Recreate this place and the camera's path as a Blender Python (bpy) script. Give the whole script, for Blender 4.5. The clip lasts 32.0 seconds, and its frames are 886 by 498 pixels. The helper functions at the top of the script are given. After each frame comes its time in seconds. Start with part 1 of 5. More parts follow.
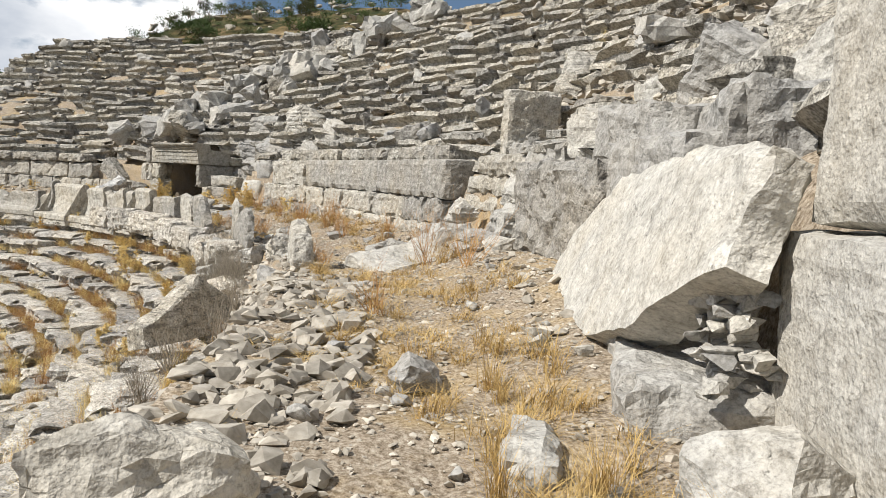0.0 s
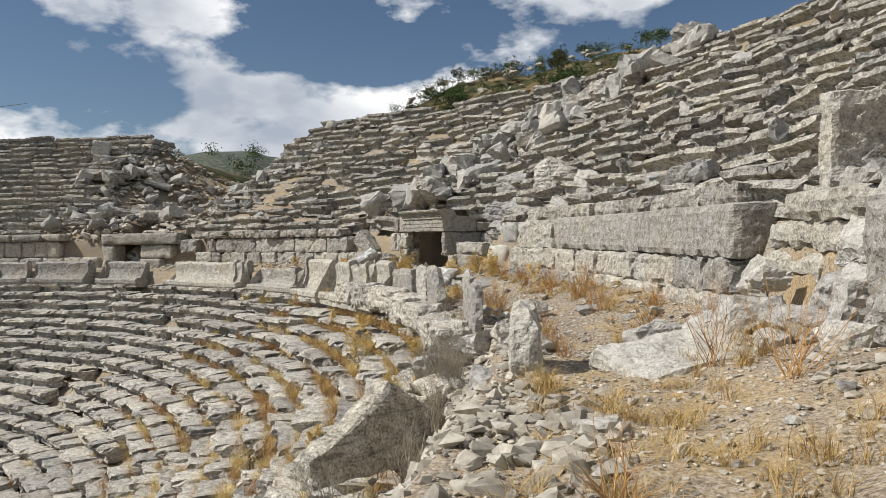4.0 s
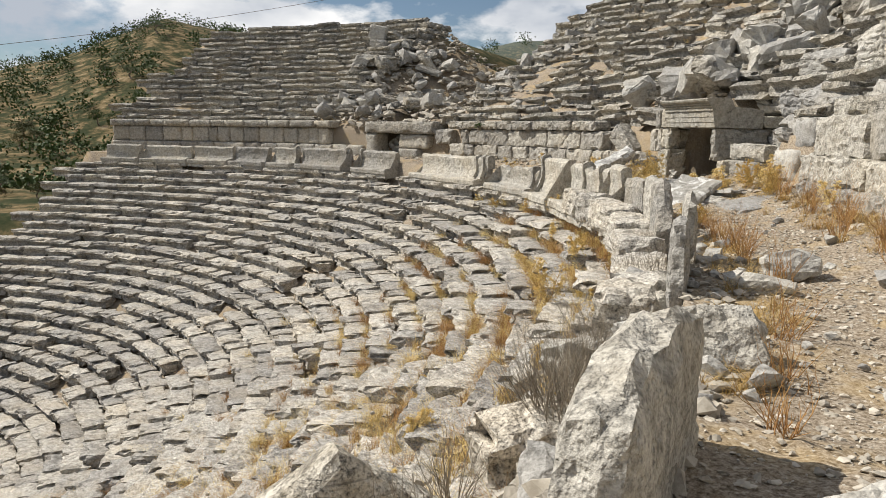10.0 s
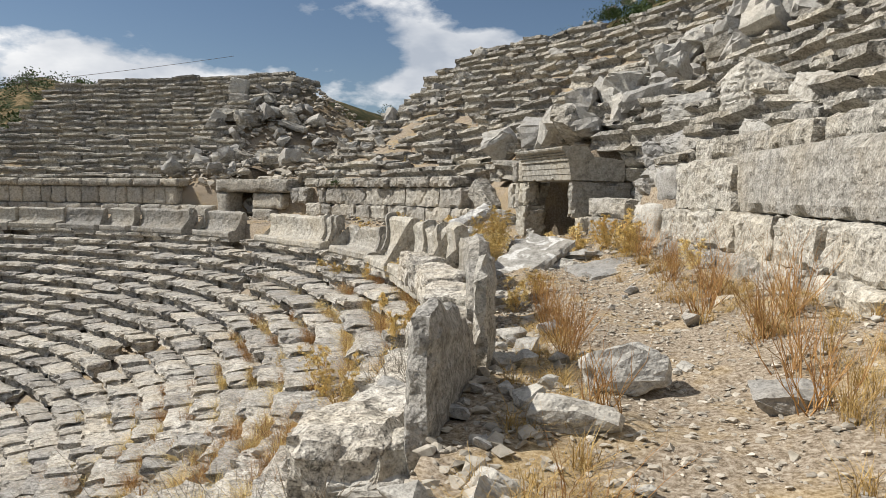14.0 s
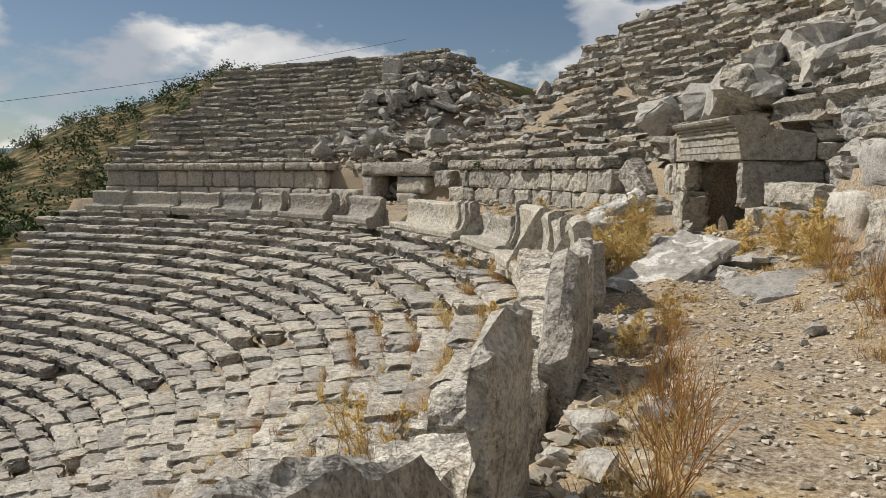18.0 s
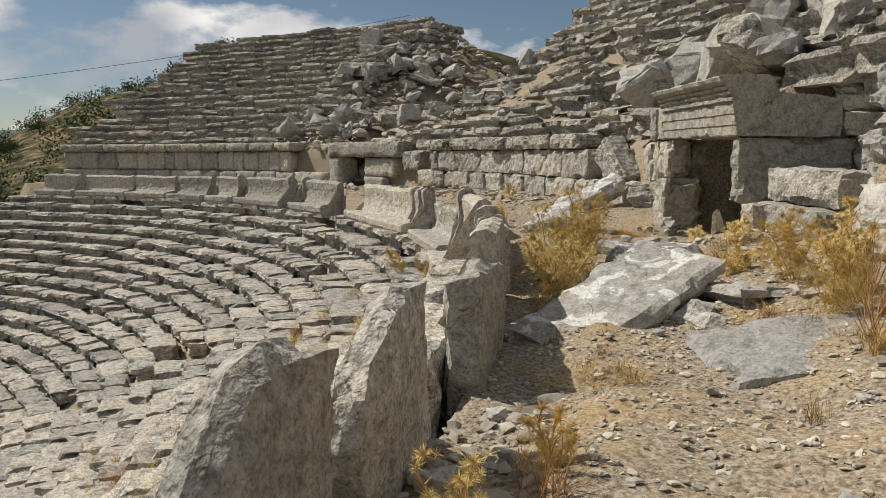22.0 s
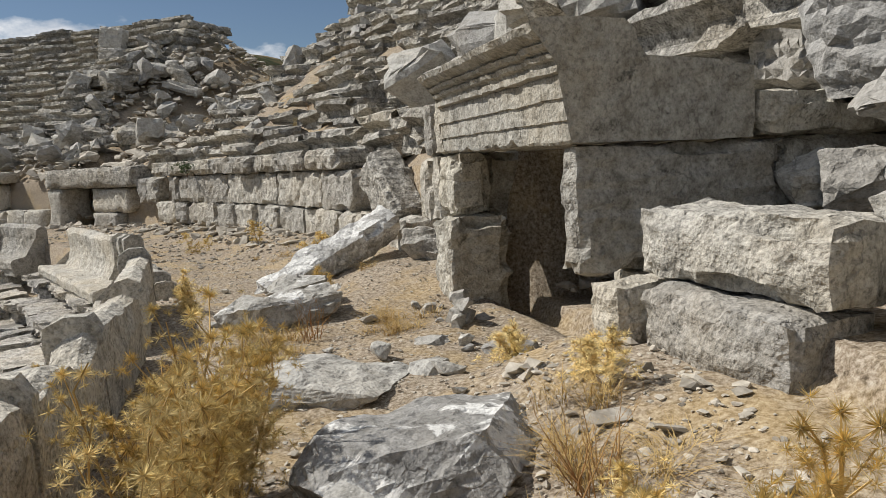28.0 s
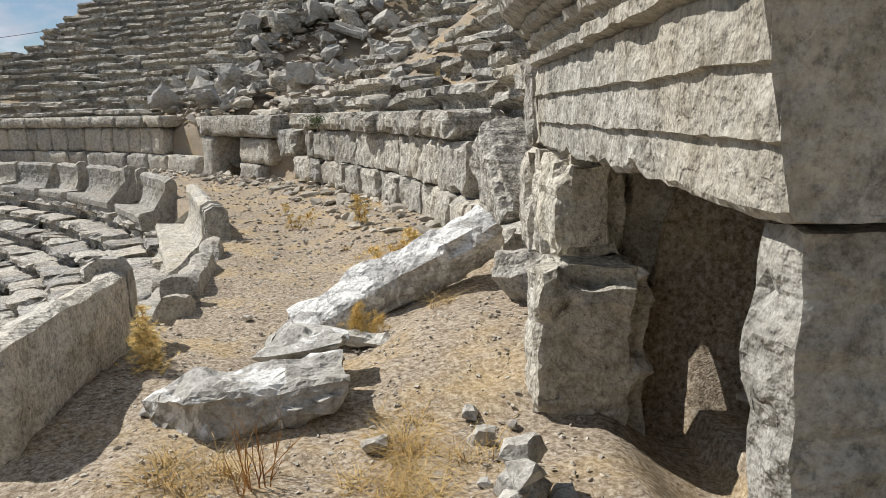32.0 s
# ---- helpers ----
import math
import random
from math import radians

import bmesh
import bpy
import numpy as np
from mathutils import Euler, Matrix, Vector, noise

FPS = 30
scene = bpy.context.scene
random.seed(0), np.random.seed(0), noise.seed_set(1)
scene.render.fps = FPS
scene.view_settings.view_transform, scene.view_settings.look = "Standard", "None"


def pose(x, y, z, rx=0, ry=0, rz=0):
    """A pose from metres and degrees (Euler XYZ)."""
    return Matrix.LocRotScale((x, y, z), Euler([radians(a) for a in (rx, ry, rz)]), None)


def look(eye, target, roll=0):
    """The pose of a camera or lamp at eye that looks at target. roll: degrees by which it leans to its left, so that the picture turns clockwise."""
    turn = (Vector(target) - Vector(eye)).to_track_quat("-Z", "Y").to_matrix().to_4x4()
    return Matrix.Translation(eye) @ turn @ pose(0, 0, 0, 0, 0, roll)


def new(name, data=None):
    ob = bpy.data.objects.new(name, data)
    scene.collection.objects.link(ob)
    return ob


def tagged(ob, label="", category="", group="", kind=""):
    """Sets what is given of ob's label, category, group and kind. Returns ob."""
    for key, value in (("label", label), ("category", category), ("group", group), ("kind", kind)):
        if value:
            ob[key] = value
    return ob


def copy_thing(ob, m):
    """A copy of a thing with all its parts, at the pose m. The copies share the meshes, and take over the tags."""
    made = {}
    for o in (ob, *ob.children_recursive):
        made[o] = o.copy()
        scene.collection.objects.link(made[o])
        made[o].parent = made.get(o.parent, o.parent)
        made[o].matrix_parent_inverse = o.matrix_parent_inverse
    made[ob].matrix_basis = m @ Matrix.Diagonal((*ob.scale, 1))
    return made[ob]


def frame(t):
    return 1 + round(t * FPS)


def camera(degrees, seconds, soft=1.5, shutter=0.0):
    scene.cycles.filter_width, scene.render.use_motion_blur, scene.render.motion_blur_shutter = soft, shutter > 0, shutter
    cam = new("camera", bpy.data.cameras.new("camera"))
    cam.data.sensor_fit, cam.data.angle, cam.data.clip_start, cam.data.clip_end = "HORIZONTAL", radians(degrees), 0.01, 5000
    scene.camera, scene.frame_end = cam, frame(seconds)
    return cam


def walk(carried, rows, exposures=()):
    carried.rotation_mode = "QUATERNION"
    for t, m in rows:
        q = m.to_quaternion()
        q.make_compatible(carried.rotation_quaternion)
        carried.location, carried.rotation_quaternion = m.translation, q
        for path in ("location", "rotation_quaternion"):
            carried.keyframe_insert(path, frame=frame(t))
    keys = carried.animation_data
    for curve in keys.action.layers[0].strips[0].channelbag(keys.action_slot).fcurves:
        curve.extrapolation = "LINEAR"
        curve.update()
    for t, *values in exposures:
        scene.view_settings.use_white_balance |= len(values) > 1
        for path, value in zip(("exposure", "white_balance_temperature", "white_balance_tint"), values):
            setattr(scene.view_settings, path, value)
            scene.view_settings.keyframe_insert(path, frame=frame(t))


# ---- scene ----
cam = camera(60.0, 32.0, 0.8)
PATH = [
    (0, (-0.255, 0.114, 1.742), (-0.191, 2.105, 1.56), 2.7),
    (0.5, (-0.226, 0.516, 1.804), (-0.215, 2.515, 1.761), 2.2),
    (1, (-0.123, 0.957, 1.829), (-0.203, 2.956, 1.824), 2.1),
    (1.5, (-0.092, 1.442, 1.78), (-0.245, 3.436, 1.742), 1.4),
    (2, (-0.06, 1.995, 1.747), (-0.334, 3.974, 1.655), 0.7),
    (2.5, (-0.026, 2.545, 1.753), (-0.427, 4.503, 1.676), 0.0),
    (3, (-0.1, 3.008, 1.753), (-0.626, 4.936, 1.705), -0.5),
    (3.5, (-0.201, 3.536, 1.751), (-0.828, 5.434, 1.705), -1.0),
    (5.5, (-0.68, 5.68, 1.762), (-1.261, 7.594, 1.75), -0.3),
    (6, (-0.724, 6.198, 1.758), (-1.294, 8.114, 1.707), -0.1),
    (6.5, (-0.723, 6.687, 1.818), (-1.291, 8.602, 1.72), 0.2),
    (7, (-0.756, 7.253, 1.876), (-1.35, 9.157, 1.735), 0.6),
    (7.5, (-0.636, 7.593, 1.876), (-1.343, 9.453, 1.679), 1.4),
    (8, (-0.461, 8.102, 1.913), (-1.343, 9.88, 1.667), 1.9),
    (8.5, (-0.494, 8.645, 1.906), (-1.553, 10.317, 1.622), 1.7),
    (9, (-0.62, 9.158, 1.9), (-1.822, 10.724, 1.583), 1.3),
    (9.5, (-0.688, 9.549, 1.862), (-1.954, 11.058, 1.516), 0.8),
    (10, (-0.728, 9.841, 1.803), (-2.017, 11.338, 1.49), 0.6),
    (10.5, (-0.86, 10.319, 1.823), (-2.208, 11.766, 1.523), 0.3),
    (11, (-0.992, 10.873, 1.797), (-2.365, 12.289, 1.465), -0.7),
    (11.5, (-1.096, 11.292, 1.838), (-2.475, 12.704, 1.516), -0.9),
    (12, (-1.173, 11.716, 1.81), (-2.522, 13.167, 1.536), -0.8),
    (12.5, (-1.177, 12.101, 1.767), (-2.448, 13.63, 1.553), -0.1),
    (13, (-1.262, 12.595, 1.673), (-2.48, 14.172, 1.498), -0.0),
    (13.5, (-1.338, 13.252, 1.61), (-2.495, 14.876, 1.454), 0.2),
    (14, (-1.482, 13.848, 1.551), (-2.577, 15.516, 1.403), 0.6),
    (14.5, (-1.6, 14.375, 1.502), (-2.727, 16.022, 1.374), 0.8),
    (16.5, (-2.462, 15.597, 1.567), (-3.638, 17.206, 1.408), -0.3),
    (17, (-2.418, 16.032, 1.577), (-3.676, 17.575, 1.382), -0.3),
    (17.5, (-2.47, 16.502, 1.605), (-3.821, 17.961, 1.388), -0.4),
    (18, (-2.498, 17.04, 1.648), (-3.937, 18.414, 1.447), 0.0),
    (18.5, (-2.666, 17.598, 1.693), (-4.148, 18.93, 1.519), 0.6),
    (19, (-2.805, 18.093, 1.705), (-4.291, 19.422, 1.535), 0.6),
    (19.5, (-2.962, 18.592, 1.68), (-4.448, 19.917, 1.49), 0.6),
    (20, (-3.107, 19.092, 1.694), (-4.589, 20.419, 1.485), 0.7),
    (20.5, (-3.274, 19.61, 1.718), (-4.763, 20.926, 1.497), 0.8),
    (21, (-3.504, 20.146, 1.719), (-5.028, 21.422, 1.493), 0.6),
    (21.5, (-3.828, 20.616, 1.69), (-5.334, 21.912, 1.462), 0.1),
    (22, (-4.092, 21.085, 1.673), (-5.553, 22.427, 1.421), -0.2),
    (22.5, (-4.377, 21.641, 1.706), (-5.778, 23.046, 1.456), -0.2),
    (23, (-4.713, 22.135, 1.729), (-6.042, 23.613, 1.514), -0.3),
    (23.5, (-5.002, 22.743, 1.768), (-6.287, 24.261, 1.556), -0.4),
    (24, (-5.29, 23.192, 1.723), (-6.582, 24.698, 1.477), -0.6),
    (24.5, (-5.573, 23.606, 1.723), (-6.957, 25.023, 1.448), -0.8),
    (26.5, (-6.394, 25.002, 1.828), (-7.922, 26.253, 1.508), -2.8),
    (27, (-6.611, 25.408, 1.802), (-8.038, 26.782, 1.525), -3.0),
    (27.5, (-6.816, 25.835, 1.789), (-8.091, 27.357, 1.548), -2.8),
    (28, (-6.992, 26.362, 1.802), (-8.101, 28.01, 1.572), -2.8),
    (28.5, (-7.155, 26.9, 1.842), (-8.19, 28.598, 1.628), -2.5),
    (29, (-7.215, 27.447, 1.86), (-8.303, 29.115, 1.669), -1.7),
    (29.5, (-7.309, 27.923, 1.931), (-8.471, 29.542, 1.756), -1.8),
    (30, (-7.532, 28.404, 2.085), (-8.722, 30.001, 1.901), -1.7),
    (30.5, (-7.72, 28.758, 2.111), (-8.941, 30.324, 1.878), -1.4),
    (31, (-7.896, 29.085, 2.226), (-9.175, 30.594, 1.934), -0.9),
    (31.5, (-8.208, 29.399, 2.178), (-9.574, 30.821, 1.842), -0.7),
    (32, (-8.518, 29.729, 2.091), (-9.987, 31.04, 1.74), -1.0),
]
walk(cam, [(t, look(eye, target, roll)) for t, eye, target, roll in PATH], [
    (0, 0.20, 6350, 10), (2, -0.02, 6300, 10), (6, 0.03, 6320, 10), (9, 0.18, 6550, 10), (13, 0.06, 6450, 10), (14, 0.12, 6450, 10), (16.5, 0.08, 6560, 10), (19, -0.18, 6700, 10),
    (22, -0.14, 6700, 10), (24, -0.05, 6450, 10), (28, -0.03, 6330, 10), (29, 0.20, 6320, 10), (30, 0.22, 6320, 10), (32, 0.22, 6250, 10)])

# ---- light ----
SUN_TO = Vector((-0.90, -0.34, 0.98)).normalized()
world = bpy.data.worlds.new("sky_world")
scene.world = world
world.use_nodes = True
wn, wl = world.node_tree.nodes, world.node_tree.links
wn.clear()
w_out = wn.new("ShaderNodeOutputWorld")
w_bg = wn.new("ShaderNodeBackground")
w_bg.inputs[1].default_value = 0.06
sky = wn.new("ShaderNodeTexSky")
sky.sky_type, sky.sun_disc = "NISHITA", False
sky.sun_elevation = math.asin(SUN_TO.z)
sky.sun_rotation = math.atan2(SUN_TO.x, SUN_TO.y)
sky.altitude, sky.dust_density, sky.ozone_density = 900, 0.6, 2.0
w_tc = wn.new("ShaderNodeTexCoord")
w_map = wn.new("ShaderNodeMapping")
w_map.inputs["Scale"].default_value = (1.0, 1.0, 2.1)
w_map.inputs["Location"].default_value = (0.35, 0.1, 0.0)
w_n1 = wn.new("ShaderNodeTexNoise")
w_n1.inputs["Scale"].default_value, w_n1.inputs["Detail"].default_value = 3.9, 12
w_n1.inputs["Roughness"].default_value = 0.56
w_ramp = wn.new("ShaderNodeValToRGB")
w_ramp.color_ramp.elements[0].position, w_ramp.color_ramp.elements[1].position = 0.5, 0.57
w_n2 = wn.new("ShaderNodeTexNoise")
w_n2.inputs["Scale"].default_value, w_n2.inputs["Detail"].default_value = 3.4, 6
w_shade = wn.new("ShaderNodeValToRGB")
w_shade.color_ramp.elements[0].position, w_shade.color_ramp.elements[1].position = 0.4, 0.62
w_shade.color_ramp.elements[0].color = (7.2, 7.9, 9.0, 1)
w_shade.color_ramp.elements[1].color = (18.0, 17.7, 17.2, 1)
w_mix = wn.new("ShaderNodeMix")
w_mix.data_type = "RGBA"
wl.new(w_tc.outputs["Generated"], w_map.inputs[0])
wl.new(w_map.outputs[0], w_n1.inputs["Vector"])
wl.new(w_map.outputs[0], w_n2.inputs["Vector"])
w_sep = wn.new("ShaderNodeSeparateXYZ")
w_lift = wn.new("ShaderNodeFloatCurve")
for point, at in zip(w_lift.mapping.curves[0].points, ((0.0, 0.5), (1.0, 0.52))):
    point.location = at
for at in ((0.05, 0.56), (0.14, 0.55), (0.22, 0.46), (0.4, 0.5)):
    w_lift.mapping.curves[0].points.new(*at)
w_add = wn.new("ShaderNodeMath")
w_add.operation = "ADD"
w_sub = wn.new("ShaderNodeMath")
w_sub.operation, w_sub.inputs[1].default_value = "SUBTRACT", 0.5
wl.new(w_tc.outputs["Generated"], w_sep.inputs[0])
wl.new(w_sep.outputs["Z"], w_lift.inputs["Value"])
wl.new(w_lift.outputs[0], w_sub.inputs[0])
wl.new(w_sub.outputs[0], w_add.inputs[0])
wl.new(w_n1.outputs[0], w_add.inputs[1])
wl.new(w_add.outputs[0], w_ramp.inputs[0])
wl.new(w_n2.outputs[0], w_shade.inputs[0])
wl.new(w_ramp.outputs[0], w_mix.inputs[0])
wl.new(sky.outputs[0], w_mix.inputs[6])
wl.new(w_shade.outputs[0], w_mix.inputs[7])
wl.new(w_mix.outputs[2], w_bg.inputs[0])
wl.new(w_bg.outputs[0], w_out.inputs[0])

sun_data = bpy.data.lights.new("sun", "SUN")
sun_data.energy, sun_data.angle, sun_data.color = 5.0, radians(0.5), (1.0, 0.95, 0.87)
sun = new("sun", sun_data)
sun.matrix_world = look(SUN_TO * 100, (0, 0, 0))

# ---- materials ----


def node_mat(name):
    m = bpy.data.materials.new(name)
    m.use_nodes = True
    nt = m.node_tree
    bsdf = nt.nodes["Principled BSDF"]
    return m, nt, bsdf


def noise_node(nt, scale, detail=6, rough=0.6, vector=None, distort=0.0):
    n = nt.nodes.new("ShaderNodeTexNoise")
    n.inputs["Scale"].default_value, n.inputs["Detail"].default_value = scale, detail
    n.inputs["Roughness"].default_value, n.inputs["Distortion"].default_value = rough, distort
    if vector is not None:
        nt.links.new(vector, n.inputs["Vector"])
    return n.outputs[0]


def ramp_node(nt, value, stops):
    n = nt.nodes.new("ShaderNodeValToRGB")
    while len(n.color_ramp.elements) < len(stops):
        n.color_ramp.elements.new(0.5)
    for e, (p, c) in zip(n.color_ramp.elements, stops):
        e.position, e.color = p, (*c, 1) if len(c) == 3 else c
    nt.links.new(value, n.inputs[0])
    return n.outputs[0]


def mix_node(nt, factor, a, b, blend="MIX"):
    n = nt.nodes.new("ShaderNodeMix")
    n.data_type, n.blend_type = "RGBA", blend
    for i, v in ((0, factor), (6, a), (7, b)):
        if hasattr(v, "is_linked"):
            nt.links.new(v, n.inputs[i])
        elif i == 0:
            n.inputs[0].default_value = v
        else:
            n.inputs[i].default_value = (*v, 1)
    return n.outputs[2]


def math_node(nt, op, a, b):
    n = nt.nodes.new("ShaderNodeMath")
    n.operation = op
    for i, v in enumerate((a, b)):
        if hasattr(v, "is_linked"):
            nt.links.new(v, n.inputs[i])
        else:
            n.inputs[i].default_value = v
    return n.outputs[0]


def place_vector(nt, scale=(1, 1, 1)):
    g = nt.nodes.new("ShaderNodeNewGeometry")
    m = nt.nodes.new("ShaderNodeMapping")
    m.inputs["Scale"].default_value = scale
    nt.links.new(g.outputs["Position"], m.inputs[0])
    return m.outputs[0]


def bump_node(nt, height, strength, distance, normal=None):
    b = nt.nodes.new("ShaderNodeBump")
    b.inputs["Strength"].default_value, b.inputs["Distance"].default_value = strength, distance
    nt.links.new(height, b.inputs["Height"])
    if normal is not None:
        nt.links.new(normal, b.inputs["Normal"])
    return b.outputs[0]


def stone(name, light, mid, dark, lichen=0.5, strata=0.5, pits=0.5, white=0.0, warm=0.3, speck=0.78, relief=0.9):
    """Weathered grey limestone: mottled tone, dark lichen, pale scars, bedding lines, pits, cracks."""
    m, nt, bsdf = node_mat(name)
    p = place_vector(nt)
    info = nt.nodes.new("ShaderNodeObjectInfo")
    big = noise_node(nt, 0.9, 5, 0.6, p)
    fine = noise_node(nt, 7.0, 10, 0.74, p)
    grain = noise_node(nt, 32.0, 6, 0.78, p)
    col = ramp_node(nt, fine, [(0.36, dark), (0.48, mid), (0.6, light)])
    col = mix_node(nt, ramp_node(nt, big, [(0.42, (0, 0, 0)), (0.66, (warm, warm, warm))]), col, (mid[0] * 1.22, mid[1] * 1.05, mid[2] * 0.78))
    tone = ramp_node(nt, info.outputs["Random"], [(0.0, (0.74, 0.74, 0.75)), (0.5, (0.98, 0.97, 0.95)), (1.0, (1.18, 1.16, 1.12))])
    col = mix_node(nt, 1.0, col, tone, "MULTIPLY")
    spots = noise_node(nt, 4.5, 12, 0.8, p, 0.4)
    lo = 0.63 - 0.12 * lichen
    col = mix_node(nt, ramp_node(nt, spots, [(lo, (0, 0, 0)), (lo + 0.05, (0.85, 0.85, 0.85))]), col, (0.09, 0.085, 0.072))
    if white > 0:
        scar = noise_node(nt, 2.3, 8, 0.62, p, 0.8)
        col = mix_node(nt, ramp_node(nt, scar, [(0.6 - 0.14 * white, (0, 0, 0)), (0.63 - 0.14 * white, (0.9, 0.9, 0.9))]), col, (0.66, 0.65, 0.62))
    grey = ramp_node(nt, grain, [(0.36, (1 - speck,) * 3), (0.49, (1, 1, 1)), (0.66, (1 + 0.6 * speck,) * 3)])
    col = mix_node(nt, 1.0, col, grey, "MULTIPLY")
    beds = noise_node(nt, 3.0, 5, 0.62, place_vector(nt, (0.6, 0.6, 7.5)), 0.3)
    bed_line = ramp_node(nt, beds, [(0.37, (0, 0, 0)), (0.44, (1, 1, 1))])
    col = mix_node(nt, math_node(nt, "MULTIPLY", math_node(nt, "SUBTRACT", 1.0, bed_line), 0.6 * strata), col, (0.1, 0.092, 0.08))
    warp = nt.nodes.new("ShaderNodeVectorMath")
    warp.operation = "MULTIPLY_ADD"
    wob = nt.nodes.new("ShaderNodeTexNoise")
    wob.inputs["Scale"].default_value, wob.inputs["Detail"].default_value = 2.2, 5
    nt.links.new(p, wob.inputs["Vector"])
    nt.links.new(wob.outputs["Color"], warp.inputs[0])
    warp.inputs[1].default_value = (0.7, 0.7, 0.7)
    nt.links.new(p, warp.inputs[2])
    crack = nt.nodes.new("ShaderNodeTexVoronoi")
    crack.feature = "DISTANCE_TO_EDGE"
    crack.inputs["Scale"].default_value = 1.1
    nt.links.new(warp.outputs[0], crack.inputs["Vector"])
    broken = ramp_node(nt, noise_node(nt, 1.7, 4, 0.6, p), [(0.5, (1, 1, 1)), (0.58, (0, 0, 0))])
    line = math_node(nt, "MAXIMUM", ramp_node(nt, crack.outputs["Distance"], [(0.002, (0, 0, 0)), (0.012, (1, 1, 1))]), broken)
    col = mix_node(nt, math_node(nt, "MULTIPLY", math_node(nt, "SUBTRACT", 1.0, line), 0.4), col, (0.07, 0.065, 0.055))
    nt.links.new(col, bsdf.inputs["Base Color"])
    bsdf.inputs["Roughness"].default_value = 0.93
    bsdf.inputs["Specular IOR Level"].default_value = 0.15
    vor = nt.nodes.new("ShaderNodeTexVoronoi")
    vor.inputs["Scale"].default_value = 16.0
    nt.links.new(p, vor.inputs["Vector"])
    pit = ramp_node(nt, vor.outputs["Distance"], [(0.0, (0, 0, 0)), (0.32, (1, 1, 1))])
    n = bump_node(nt, bed_line, 0.6 * strata, 0.012)
    n = bump_node(nt, line, 0.6, 0.008, n)
    n = bump_node(nt, noise_node(nt, 9.0, 4, 0.55, p), relief, 0.06, n)
    n = bump_node(nt, pit, 0.7 * pits, 0.014, n)
    n = bump_node(nt, noise_node(nt, 45.0, 2, 0.5, p), 0.8, 0.012, n)
    nt.links.new(n, bsdf.inputs["Normal"])
    return m


def plain(name, a, b, scale=6.0, rough=0.9, bump=0.3, extra=None):
    m, nt, bsdf = node_mat(name)
    p = place_vector(nt)
    col = mix_node(nt, ramp_node(nt, noise_node(nt, scale, 6, 0.65, p), [(0.35, (0, 0, 0)), (0.65, (1, 1, 1))]), a, b)
    info = nt.nodes.new("ShaderNodeObjectInfo")
    geo = nt.nodes.new("ShaderNodeNewGeometry")
    col = mix_node(nt, 1.0, col, ramp_node(nt, info.outputs["Random"], [(0, (0.82, 0.82, 0.82)), (1, (1.15, 1.15, 1.15))]), "MULTIPLY")
    col = mix_node(nt, 1.0, col, ramp_node(nt, geo.outputs["Random Per Island"], [(0, (0.7, 0.7, 0.7)), (1, (1.25, 1.25, 1.25))]), "MULTIPLY")
    nt.links.new(col, bsdf.inputs["Base Color"])
    bsdf.inputs["Roughness"].default_value = rough
    bsdf.inputs["Specular IOR Level"].default_value = 0.2
    if bump:
        nt.links.new(bump_node(nt, noise_node(nt, scale * 6, 5, 0.7, p), bump, 0.01), bsdf.inputs["Normal"])
    return m


M_SEAT = stone("seat_limestone", (0.54, 0.52, 0.475), (0.39, 0.37, 0.335), (0.2, 0.19, 0.17), 0.35, 0.8, 0.5)
M_UPPER = stone("upper_limestone", (0.5, 0.48, 0.435), (0.34, 0.325, 0.29), (0.15, 0.142, 0.125), 0.55, 0.9, 0.4)
M_ASHLAR = stone("ashlar_limestone", (0.49, 0.47, 0.425), (0.37, 0.355, 0.32), (0.22, 0.21, 0.186), 0.3, 0.2, 1.0, 0.0, 0.3, 0.5)
M_BOULDER = stone("boulder_limestone", (0.47, 0.46, 0.43), (0.39, 0.38, 0.355), (0.27, 0.262, 0.24), 0.1, 0.2, 0.5, 0.0, 0.2, 0.36, 0.45)
M_PALE = stone("pale_scarred_limestone", (0.42, 0.41, 0.385), (0.345, 0.335, 0.31), (0.23, 0.222, 0.2), 0.15, 0.2, 0.3, 0.42, 0.2, 0.36, 0.35)
M_WHITE = stone("white_scarred_limestone", (0.6, 0.59, 0.56), (0.5, 0.49, 0.46), (0.3, 0.29, 0.27), 0.25, 0.4, 0.5, 0.9, 0.2, 0.45)
M_DOOR = stone("door_limestone", (0.48, 0.463, 0.415), (0.37, 0.354, 0.312), (0.22, 0.208, 0.178), 0.34, 0.15, 0.8, 0.0, 0.3, 0.42, 0.7)
M_PEBBLE = plain("pebble_limestone", (0.31, 0.275, 0.22), (0.53, 0.485, 0.41), 9.0, 0.95, 0.4)
M_GRASS = plain("dry_grass_straw", (0.42, 0.27, 0.09), (0.58, 0.42, 0.18), 3.0, 0.8, 0.0)
M_WEED = plain("dry_brown_weed", (0.26, 0.13, 0.05), (0.46, 0.28, 0.11), 4.0, 0.9, 0.0)
M_THISTLE = plain("golden_thistle", (0.66, 0.48, 0.16), (0.8, 0.64, 0.32), 5.0, 0.85, 0.0)
M_TWIG = plain("grey_twig", (0.2, 0.17, 0.13), (0.32, 0.28, 0.22), 5.0, 0.9, 0.0)
M_LEAF = plain("dark_green_leaf", (0.035, 0.06, 0.018), (0.085, 0.12, 0.035), 0.6, 0.7, 0.0)
M_LEAF2 = plain("olive_brown_leaf", (0.05, 0.06, 0.022), (0.12, 0.105, 0.04), 0.6, 0.7, 0.0)
